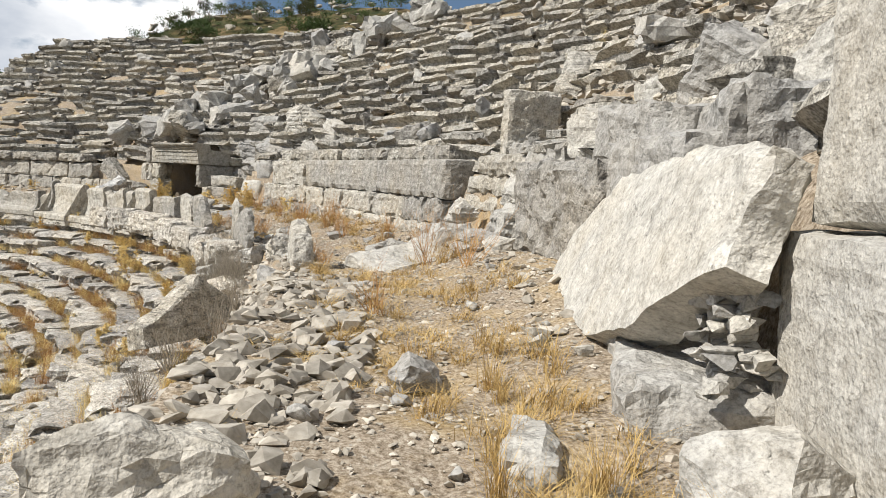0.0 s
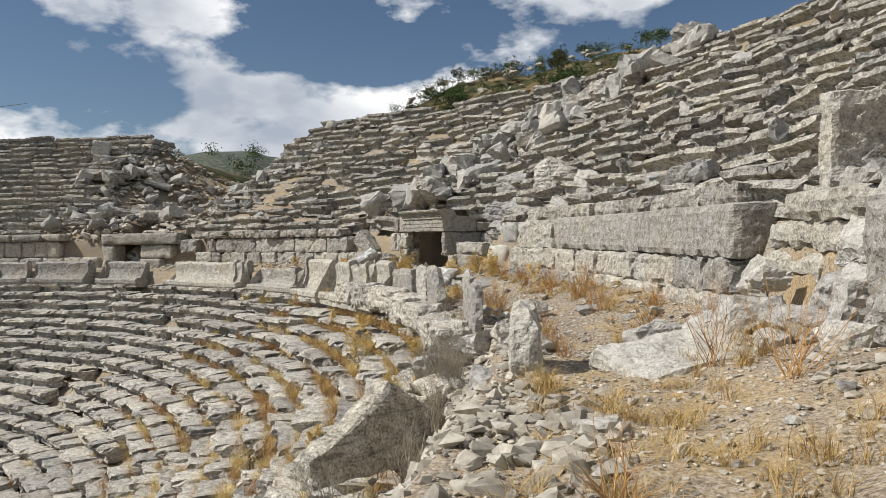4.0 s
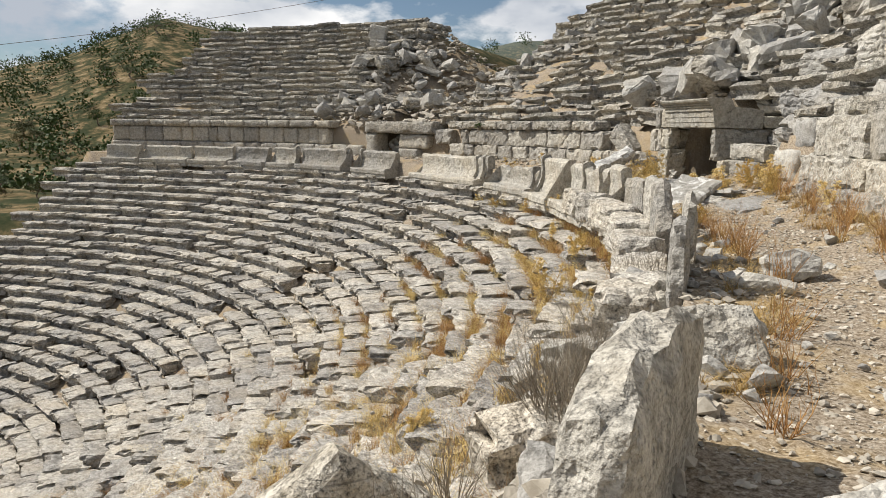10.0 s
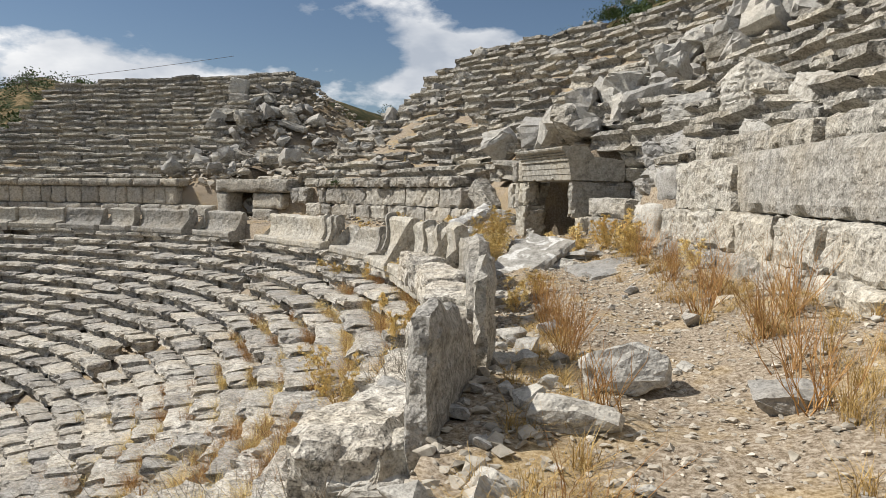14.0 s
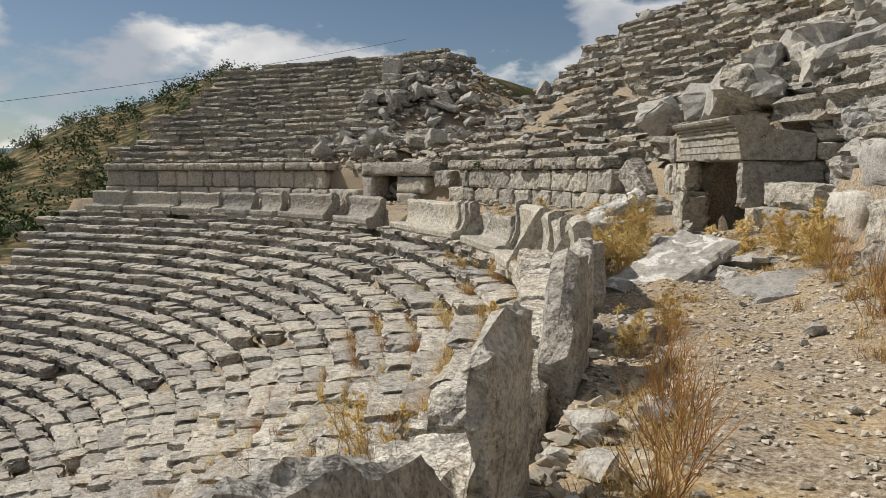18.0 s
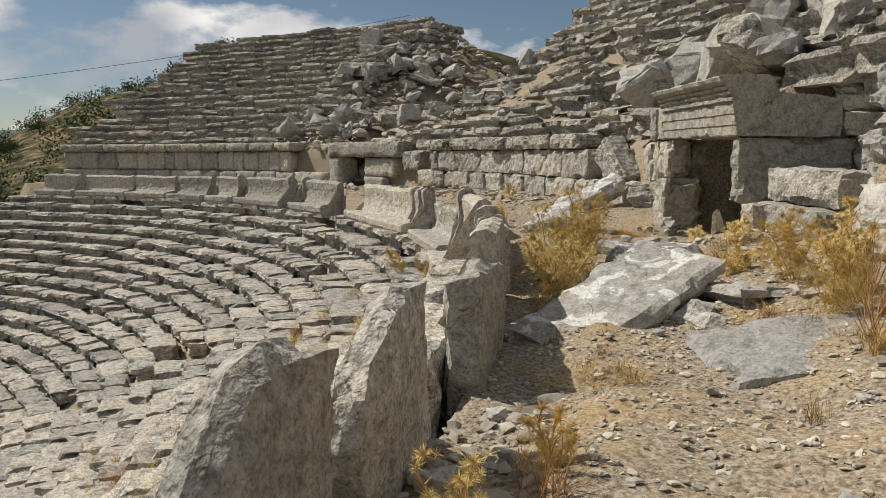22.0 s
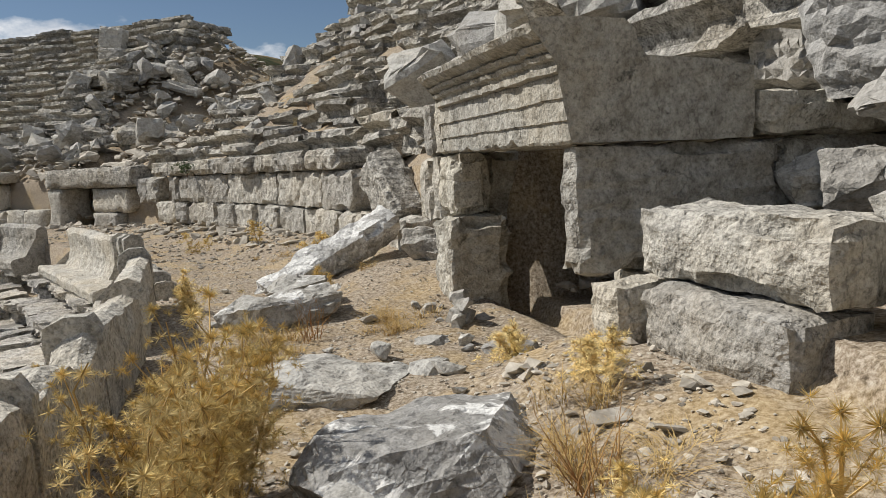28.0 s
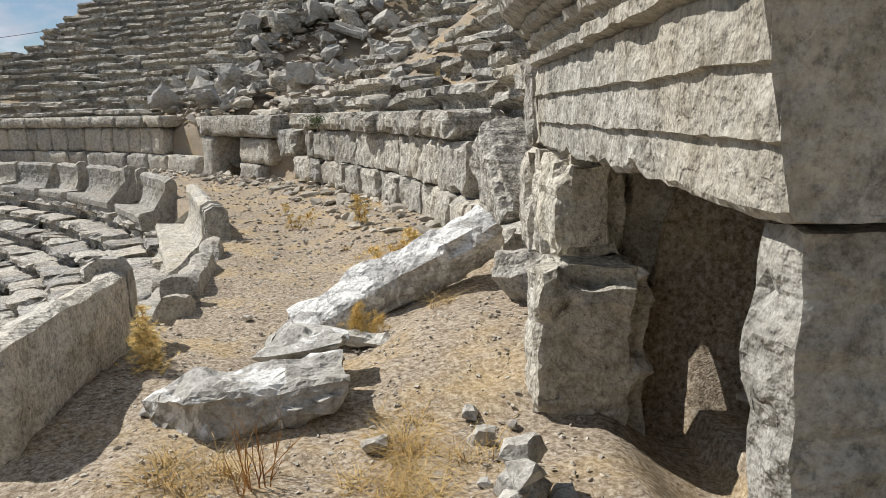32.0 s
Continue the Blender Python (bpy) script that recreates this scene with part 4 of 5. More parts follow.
# beside the path further on
bm = slab_bm(2.5, (0.35, 0.6, 1.0, 0.6, 0.2), 0.45, 41, 0.02)
me = bpy.data.meshes.new("tilted_slab")
bm.to_mesh(me)
bm.free()
me.materials.append(M_UPPER)
ob = new("tilted_slab", me)
ob.matrix_basis = pose(-3.75, 12.5, -1.0, -14, 0, 60)
tagged(ob, "dark lichen-speckled triangular slab standing among seats", "stone slab")
fallen("fallen_slab", -0.35, 13.2, 0.12, (2.0, 1.25, 0.34), 42, "smooth pale slab tilted beside the path", 40, 10, -6, M_BOULDER, 0.04, 0.1, "stone slab")
boulder(-0.75, 14.9, -0.05, (1.3, 0.8, 0.6), 43, "rugged pale rock with a dark hollow", 60, 0, 0, None, 5, 0.1)
boulder(0.1, 15.4, 0.1, (2.2, 1.0, 0.62), 44, "long rugged pale rock beside the path", 70, 0, 0, None, 5, 0.1)
boulder(-0.95, 9.6, 0.22, (0.5, 0.4, 0.22), 80, "flat pale rock set in the path", 20)
fallen("fallen_slab", -2.46, 13.11, -0.3, (0.9, 0.7, 0.32), 141, "smooth grey slab sunk in rubble", 35, 12, 8, M_BOULDER, 0.03, 0.08, "stone slab")
fallen("fallen_slab", -3.89, 14.53, -0.75, (0.85, 0.6, 0.42), 142, "grey broken seat slab tilted in rubble", 60, 10, -8, M_SEAT, 0.04, 0.1, "stone slab")
boulder(-4.85, 18.58, -0.35, (0.9, 0.75, 0.42), 143, "flat pale rock among the seats", 20, 0, 8, M_BOULDER, 3, 0.08)
outcrop(-3.31, 17.04, -0.3, (0.8, 0.6, 0.5), 144, "rough broken pale rock at the path edge", 70, 0, 0, M_BOULDER)
outcrop(-4.27, 17.58, -0.6, (0.95, 0.7, 0.45), 145, "rough pale rock among the upper seats", 30, 0, 6, M_BOULDER)
outcrop(-4.55, 16.41, -0.75, (0.8, 0.65, 0.5), 146, "rough pale rock below the path", 10, 0, 0, M_BOULDER)
boulder(-2.9, 15.6, -0.2, (0.9, 0.8, 0.75), 45, "rough rounded pitted boulder at the path edge", 20, 0, 0, M_ASHLAR, 5, 0.09, 0.4)
boulder(-3.7, 16.4, -0.4, (1.2, 0.8, 0.7), 46, "pale broken bench block lying tilted", 60, 10, 6, None, 4)
boulder(-4.35, 17.7, -0.55, (0.8, 0.55, 0.6), 47, "grey angular rock among the seats", 70, 0, 10, M_ASHLAR)
boulder(-3.4, 18.3, -0.05, (0.75, 0.5, 0.38), 48, "pale rock lying at the path edge", 20)
boulder(-3.5, 19.5, 0.0, (0.75, 0.55, 0.4), 49, "pale rock lying on the path", 40)
boulder(-2.3, 19.3, 0.06, (0.6, 0.5, 0.28), 50, "flat pale rock in dry grass", 10)
fallen("fallen_slab", -6.3, 26.75, 0.14, (1.5, 1.1, 0.18), 51, "flat smooth grey slab lying on the path", 48, 5, -8, M_BOULDER, 0.02, 0.1, "stone slab", "", 0.1)
fallen("leaning_slab", -8.36, 27.3, 0.12, (2.15, 1.1, 0.2), 52, "pale scarred slab propped on rubble, one end raised", 82, 6, -21, M_PALE, 0.025, 0.08, "stone slab", "", 0.08)
fallen("fallen_slab", -7.35, 28.3, 0.22, (1.2, 0.95, 0.16), 53, "cracked flat slab under the propped slab", 60, -6, 4, M_BOULDER, 0.02, 0.1, "stone slab")
boulder(-7.7, 27.5, 0.02, (0.5, 0.4, 0.3), 54, "rubble stone under the propped slab", 0)
boulder(-7.3, 27.2, 0.05, (0.4, 0.35, 0.25), 55, "rubble stone beside the propped slab", 70)
# the two squared blocks by the door
fallen("squared_block", -7.9, 30.9, 1.0, (1.42, 0.62, 0.44), 56, "squared pitted block resting on a larger one", -32, 0, 1, M_ASHLAR, 0.03, 0.06, "stone block", "", 0.07)
fallen("squared_block", -7.94, 30.7, 0.4, (1.2, 0.6, 0.585), 57, "large squared grey block beside the doorway", -36, 0, 1, M_ASHLAR, 0.025, 0.045, "stone block", "", 0.07)
fallen("squared_block", -8.66, 31.08, 0.4, (0.33, 0.55, 0.6), 58, "narrow squared block set against a larger one", -36, 0, -2, M_ASHLAR, 0.025, 0.045, "stone block", "", 0.07)
boulder(-7.5, 31.6, 1.35, (0.5, 0.45, 0.45), 59, "small pale rock beside the lintel", 20)
# white scarred slab beyond the door, and the rock on the path
fallen("leaning_slab", -14.0, 34.1, 0.38, (2.15, 0.5, 0.4), 61, "white scarred slab lying tilted against rubble", 66, 18, -25, M_WHITE, 0.03, 0.06, "stone slab", "", 0.09)
boulder(-12.6, 34.4, 0.4, (0.75, 0.6, 0.6), 62, "grey block by the doorway", 20, 0, 0, M_ASHLAR)

outcrop(-12.75, 31.9, 0.08, (1.45, 0.75, 0.5), 63, "layered pale rock breaking out of the path", 62, 0, -12, M_PALE)
outcrop(-13.1, 32.5, 0.2, (0.8, 0.6, 0.42), 64, "layered pale rock on the path", 40, 0, 0, M_PALE)
fallen("flat_stone", -13.6, 33.1, 0.25, (1.1, 0.25, 0.12), 65, "flat stone edge set in the path", 25, 0, 0, M_BOULDER)
for i, (dx, dy, dz, s) in enumerate(((0, 0, 0, 0.34), (0.1, -0.16, -0.01, 0.3), (-0.04, 0.02, 0.2, 0.26), (0.07, -0.07, 0.2, 0.22), (0.14, 0.12, -0.03, 0.26))):
    boulder(-10.75 + dx, 32.2 + dy, 0.24 + dz, (s, s * 0.9, s * 0.7), 70 + i, "rubble stone heaped at the door jamb", i * 50, 0, 0, M_BOULDER, 2, 0.08, 0.4, 14, "rubble at the jamb")
boulder(-10.7, 30.25, 0.0, (1.6, 1.05, 0.46), 76, "flat pale rock half buried in the path", 30)
boulder(-9.1, 29.35, 0.14, (1.5, 0.95, 0.46), 77, "rugged white-scarred rock by the doorway path", 70, 0, 0, M_PALE, 5, 0.08)
boulder(-9.95, 31.6, 0.2, (0.5, 0.4, 0.16), 91, "flat pale stone on the path", 10)
boulder(-10.62, 31.6, 0.17, (0.45, 0.35, 0.16), 92, "flat pale stone on the path", 50)
boulder(-10.2, 30.85, 0.2, (0.4, 0.3, 0.15), 93, "flat grey stone on the path", 80)
boulder(-10.0, 28.5, 0.0, (0.5, 0.4, 0.2), 78, "flat pale stone on the path", 70)
for i, (r, a, z, sx, sy, sz, mat) in enumerate(((37.3, 44.0, 0.8, 1.5, 0.9, 0.95, 0), (37.4, 45.3, 1.0, 0.8, 0.7, 0.75, 0), (36.6, 42.7, 0.9, 0.9, 0.7, 0.8, 0), (37.1, 45.95, 1.3, 0.5, 0.5, 0.5, 0), (37.6, 42.6, 1.0, 1.2, 1.0, 1.0, 0),
        (37.9, 45.2, 2.0, 2.3, 1.3, 1.1, 1), (38.1, 43.2, 2.0, 2.2, 1.5, 1.4, 1), (37.0, 43.3, 1.75, 1.5, 0.9, 0.5, 1), (38.6, 47.6, 2.2, 2.2, 1.3, 1.0, 1), (38.5, 49.6, 2.25, 1.9, 1.2, 0.9, 1), (39.4, 46.3, 3.0, 2.0, 1.4, 1.3, 1))):
    v = polar(r, a)
    bm = rock_bm((sx, sy, sz), 185 + i, points=20, rough=0.06, cuts=3, square=0.7)
    roughen(bm, 0.07, 0.05 if mat else 0.025, 185 + i, 0.9)
    ob = new("boulder", bpy.data.meshes.new("boulder"))
    bm.to_mesh(ob.data)
    bm.free()
    ob.data.materials.append(M_BOULDER)
    ob.matrix_basis = pose(v.x, v.y, z, 0, 4, a - 90 + 8 * (i % 3))
    tagged(ob, "rugged layered outcrop rock above the doorway" if mat else "pale rock wedged behind the lintel", "boulder", "outcrop rocks" if mat else "")
for i, (r, a, z, sx, sy, sz) in enumerate(((36.1, 41.6, 0.6, 1.0, 0.7, 0.9), (36.2, 41.9, 1.35, 0.9, 0.7, 0.6), (36.5, 42.3, 0.6, 0.9, 0.7, 0.9), (35.9, 40.6, 0.5, 0.9, 0.6, 0.7))):
    v = polar(r, a)
    outcrop(v.x, v.y, z, (sx, sy, sz), 170 + i, "pale rock heaped between wall and doorway", a - 90 + 15 * i, 0, 3, M_BOULDER, 0.03, "outcrop rocks")
for i, (r, a, z, sx, sy, sz) in enumerate(((35.75, 10.9, 0.45, 0.9, 0.7, 1.0), (35.8, 12.2, 0.45, 1.0, 0.7, 0.9), (35.95, 11.3, 1.25, 1.0, 0.7, 0.65), (35.85, 16.6, 0.5, 0.6, 0.6, 0.9))):
    v = polar(r, a)
    outcrop(v.x, v.y, z, (sx, sy, sz), 150 + i, "pale rock filling a gap in the wall", a - 90 + 12 * i, 0, 3, M_BOULDER, 0.03, "outcrop rocks")
# dark slab that leans over the far wall
v = polar(35.75, 57.3)
fallen("tilted_slab", v.x, v.y, 1.0, (1.5, 0.6, 0.75), 79, "dark pitted slab slipped from the ledge", 57.3 - 90, 0, 38, M_UPPER, 0.05, 0.1, "stone slab")
# rugged outcrop and blocks above and right of the door
for i, (r, a, z, sx, sy, sz, tn, tp, ln) in enumerate((
        (37.2, 40.6, 2.2, 3.0, 1.6, 0.9, 0, 0, 6), (36.6, 40.0, 1.85, 2.6, 1.2, 0.5, 5, 0, 0), (38.6, 41.5, 3.1, 2.2, 1.6, 1.5, 10, 0, 0), (38.4, 45.6, 3.0, 1.5, 1.1, 1.2, 30, 0, 0), (38.0, 37.4, 2.7, 1.6, 1.0, 1.2, 0, 0, 12), (37.0, 36.8, 2.2, 1.5, 0.9, 0.8, 0, 0, 5))):
    v = polar(r, a)
    boulder(v.x, v.y, z - 0.1, (sx, sy, sz), 200 + i, "rugged layered outcrop rock above the wall", a - 90 + tn, tp, ln, M_BOULDER, 6, 0.07, 0.7, 22, "outcrop rocks")


def tumble(count, a_mid, a_half, r0, r1, sizes, seed, label, drift=0.0):
    """Fallen seat blocks lying on a ruined stretch of the upper slope."""
    g = random.Random(seed)
    shapes = [block_mesh("tumbled_block", (1.3, 0.6, 0.42), seed + i, (7, 4, 3), 0.05, 0.1, 2.6, M_BOULDER if i % 3 else M_UPPER, 0.14, 0.03) for i in range(6)]
    shapes += [rock_mesh("tumbled_block", (1.0, 0.8, 0.7), seed + 50 + i, M_BOULDER, points=14, rough=0.06, cuts=2, square=0.6, fine=0.13, amp=0.04) for i in range(4)]
    for i in range(count):
        r = g.uniform(r0, r1)
        a = a_mid + drift * (r - r0) + g.uniform(-a_half, a_half)
        z = float(terrain(r, a)) + g.uniform(0.1, 0.5)
        s = g.uniform(*sizes)
        v = polar(r, a)
        ob = new("tumbled_block", g.choice(shapes))
        ob.matrix_basis = pose(v.x, v.y, z, g.gauss(0, 22), g.gauss(0, 22), g.uniform(0, 360)) @ Matrix.Diagonal((s * g.uniform(0.8, 1.3), s, s * g.uniform(0.8, 1.2), 1))
        tagged(ob, label, "stone block", "tumbled blocks of the slope")


tumble(90, 90.5, 7.0, 36.2, 45.5, (0.7, 1.5), 300, "tumbled pale seat block in the collapsed stretch", 0.1)
tumble(92, 55.5, 3.6, 37.2, 47.5, (0.7, 1.9), 400, "tumbled grey block on the ruined stair", -0.95)
tumble(40, 6, 12, 37.5, 45, (0.7, 1.6), 500, "tumbled pale block on the broken slope", 0.2)
tumble(52, 79.0, 4.0, 38, 46.5, (0.6, 1.2), 800, "tumbled grey block beside the collapsed stretch", 0.0)
tumble(10, 70, 12, 36.3, 45, (0.5, 0.9), 600, "loose block on the upper seats", 0.2)
tumble(14, 28, 10, 36.5, 45, (0.5, 0.9), 700, "loose block on the upper seats", 0.2)

# ruined tower-like stub of masonry at the breach
stub = wall_thing("wall_masonry_stub", "dark stub of coursed masonry at the rim")
for k in range(9):
    z0 = 5.3 + k * 0.44
    course(stub, 44.6 + 0.16 * k, 95.2 + 0.07 * k, 100.0 - 0.1 * k, z0, z0 + 0.43, 1.3, 3.0, M_UPPER, 0.16, 0.05, 0.08)
for i, (a, r, z, sx, sy, sz, tn, ln) in enumerate(((99.6, 44.0, 8.1, 1.2, 0.7, 1.1, 20, 10), (98.9, 43.4, 7.1, 1.2, 0.7, 1.0, 5, 8), (98.2, 42.6, 6.4, 2.2, 0.9, 0.6, 0, 3), (99.6, 41.4, 5.6, 0.9, 0.8, 1.3, 40, 25), (99.5, 38.5, 3.2, 2.0, 0.6, 0.5, 35, 30), (97.5, 38.3, 3.1, 1.7, 0.8, 0.6, 30, 28))):
    v = polar(r, a)
    fallen("fallen_block", v.x, v.y, z - 0.3, (sx, sy, sz), 800 + i, "pale squared block fallen from the rim", a - 90 + tn, 0, ln, M_BOULDER, 0.04, 0.08, "stone block", "fallen blocks of the breach")

# ---- loose stones, gravel and rubble ----
grng = np.random.default_rng(7)


def scatter_mesh(name, places, shapes, material):
    """Joins many small copies: places are rows (x, y, z, sx, sy, sz, turn, tip)."""
    V, F, base = [], [], 0
    for i, (x, y, z, sx, sy, sz, turn, tip) in enumerate(places):
        vs, fs = shapes[i % len(shapes)]
        c, s, ct, st = math.cos(turn), math.sin(turn), math.cos(tip), math.sin(tip)
        q = vs * (sx, sy, sz)
        q = np.stack([q[:, 0], q[:, 1] * ct - q[:, 2] * st, q[:, 1] * st + q[:, 2] * ct], -1)
        q = np.stack([q[:, 0] * c - q[:, 1] * s + x, q[:, 0] * s + q[:, 1] * c + y, q[:, 2] + z], -1)
        V.append(q)
        F.append(fs + base)
        base += len(vs)
    me = bpy.data.meshes.new(name)
    V, F = np.concatenate(V), np.concatenate(F)
    me.from_pydata(V.tolist(), [], F.tolist())
    me.materials.append(material)
    return me


def pebble_shapes(n, points, seed):
    out = []
    for i in range(n):
        g = random.Random(seed + i)
        bm = bmesh.new()
        for _ in range(points):
            d = Vector([g.gauss(0, 1) for _ in range(3)]).normalized()
            bm.verts.new(d * g.uniform(0.75, 1.0) * 0.5)
        bmesh.ops.convex_hull(bm, input=bm.verts[:])
        bmesh.ops.delete(bm, geom=[v for v in bm.verts if not v.link_faces], context="VERTS")
        bm.verts.index_update()
        bmesh.ops.triangulate(bm, faces=bm.faces[:])
        out.append((np.array([v.co[:] for v in bm.verts]), np.array([[v.index for v in f.verts] for f in bm.faces])))
        bm.free()
    return out


SHAPES = pebble_shapes(14, 11, 900)


def pebbles(name, count, r0, r1, a0, a1, small, large, label, seed, power=2.2, clump=0.0, floor=None, flat=0.55):
    g = np.random.default_rng(seed)
    rows = []
    while len(rows) < count:
        r, a = g.uniform(r0, r1), g.uniform(a0, a1)
        v = polar(r, a)
        if clump and noise.noise(Vector((v.x, v.y, seed)) * 0.9) < g.uniform(-0.5, clump):
            continue
        s = small + (large - small) * g.random() ** power
        z = (floor or floor_at)(r, a)
        rows.append((v.x, v.y, z + s * 0.1, s * g.uniform(0.8, 1.5), s * g.uniform(0.7, 1.1), s * g.uniform(flat * 0.7, flat * 1.2), g.uniform(0, 6.28), g.normal(0, 0.25)))
    ob = new(name, scatter_mesh(name, rows, SHAPES, M_PEBBLE))
    return tagged(ob, label, "gravel", "", "stuff")


pebbles("path_gravel", 17000, 32.1, 35.5, -12, 45, 0.018, 0.09, "pale limestone gravel strewn over the path", 1)
pebbles("path_gravel", 11000, 32.2, 35.4, 34, 62, 0.01, 0.05, "fine pale gravel on trodden earth", 2)
pebbles("rubble", 3400, 30.9, 33.2, -9, 9, 0.04, 0.3, "heaped pale rubble along the path edge", 3, 3.4, 0.0, None, 0.65)
pebbles("rubble", 1500, 30.6, 32.5, 9, 21, 0.05, 0.3, "pale rubble on the bank below the path", 13, 2.8, 0.0, None, 0.65)
pebbles("path_gravel", 3000, 32.2, 35.6, 61, 98, 0.02, 0.12, "pale gravel and chips on the far terrace", 14)
pebbles("rubble", 420, 34.4, 35.7, 60, 98, 0.08, 0.45, "broken stone along the foot of the far wall", 15, 2.0)
pebbles("rubble", 420, 32.0, 32.7, 16, 36, 0.06, 0.22, "pale rubble at the foot of the upright slabs", 4, 2.0)
pebbles("rubble", 500, 34.6, 35.5, 0, 45, 0.05, 0.24, "rubble along the foot of the wall", 5, 2.2)


def land(r, a):
    v = polar(r, a)
    return float(terrain(r, a)) + (0.5 * noise.fractal(Vector((v.x, v.y, 0)) * 0.15, 1.0, 2.0, 4) if r < 400 else 0)


def seat_top(r, a):
    k = math.floor((32.0 - r) / ROW_D)
    return -0.6 - max(0, k) * ROW_H - 0.05


def slope_top(r, a):
    return float(terrain(r, a)) + 0.3


pebbles("rubble", 1400, 18, 31.5, -8, 40, 0.05, 0.22, "broken stone lying on the seats", 6, 2.4, 0.35, seat_top)
pebbles("rubble", 1500, 36.5, 46, -6, 22, 0.12, 0.5, "rubble on the broken slope", 8, 2.2, 0.2, slope_top)
pebbles("rubble", 1100, 36.3, 46, 48, 60, 0.12, 0.5, "rubble on the ruined stair", 9, 2.2, 0.2, slope_top)
pebbles("rubble", 260, 48.5, 57, 48, 84, 0.3, 1.1, "grey rocks on the crest behind the rim", 12, 2.0, 0.0, lambda r, a: land(r, a))
pebbles("rubble", 900, 38.0, 47, 73, 80, 0.15, 0.6, "rubble beside the collapsed stretch", 16, 2.0, 0.2, slope_top)
pebbles("rubble", 2600, 36.0, 51, 79, 97, 0.15, 0.75, "rubble in the collapsed stretch", 10, 2.2, 0.0, slope_top)

STONES = [rock_mesh("loose_stone", (1, 0.8, 0.55), 950 + i, M_BOULDER, points=14, rough=0.07, cuts=2, square=0.5) for i in range(8)]
for i in range(170):
    zone = grng.choice(4, p=[0.35, 0.25, 0.2, 0.2])
    r0, r1, a0, a1 = ((31.2, 34.9, -9, 9), (32.3, 35.3, 9, 30), (32.4, 35.3, 30, 56), (32.0, 32.8, 16, 36))[zone]
    r, a = grng.uniform(r0, r1), grng.uniform(a0, a1)
    s = 0.1 + 0.26 * grng.random() ** 2.2
    if abs(r - 33.45) < 0.45 and s > 0.16:
        s = 0.13
    v = polar(r, a)
    ob = new("loose_stone", STONES[i % 8])
    ob.matrix_basis = pose(v.x, v.y, floor_at(r, a) - 0.04 * s, grng.normal(0, 8), grng.normal(0, 8), grng.uniform(0, 360)) @ Matrix.Diagonal((s * grng.uniform(0.9, 1.4), s, s, 1))
    tagged(ob, "loose pale limestone stone lying on the path", "stone", "loose stones on the walkway")

# ---- dry plants ----


def blade_field(name, tufts, material, label, category):
    """Tufts of thin bent blades: rows (x, y, z, height, spread, blades)."""
    V, F = [], []
    g = np.random.default_rng(len(tufts))
    for x, y, z, h, spread, n in tufts:
        for _ in range(n):
            az = g.uniform(0, 6.283)
            lean, hh = g.uniform(0.2, 1.6) * spread, h * g.uniform(0.35, 1.0)
            bx, by = x + g.normal(0, 0.25 * spread), y + g.normal(0, 0.25 * spread)
            w = 0.0017 + 0.0014 * g.random()
            dx, dy = math.cos(az), math.sin(az)
            px, py = -dy * w, dx * w
            b = len(V)
            for t, k in ((0, 1.0), (0.5, 0.8), (1.0, 0.15)):
                cx, cy, cz = bx + dx * lean * t * t, by + dy * lean * t * t, z - 0.02 + hh * (t - 0.25 * t * t * spread)
                V += [(cx - px * k, cy - py * k, cz), (cx + px * k, cy + py * k, cz)]
            F += [(b, b + 1, b + 3, b + 2), (b + 2, b + 3, b + 5, b + 4)]
    me = bpy.data.meshes.new(name)
    me.from_pydata(V, [], F)
    me.materials.append(material)
    return tagged(new(name, me), label, category, "", "stuff")


prng = random.Random(77)
tufts = []


def grass_patch(r, a, count, spread_r, spread_a, h):
    for _ in range(count):
        rr_, aa_ = r + prng.gauss(0, spread_r), a + prng.gauss(0, spread_a)
        v = polar(rr_, aa_)
        z = floor_at(rr_, aa_) if rr_ > 32 else seat_top(rr_, aa_)
        tufts.append((v.x, v.y, z, h * prng.uniform(0.35, 0.9), prng.uniform(0.12, 0.3), prng.randint(40, 80)))


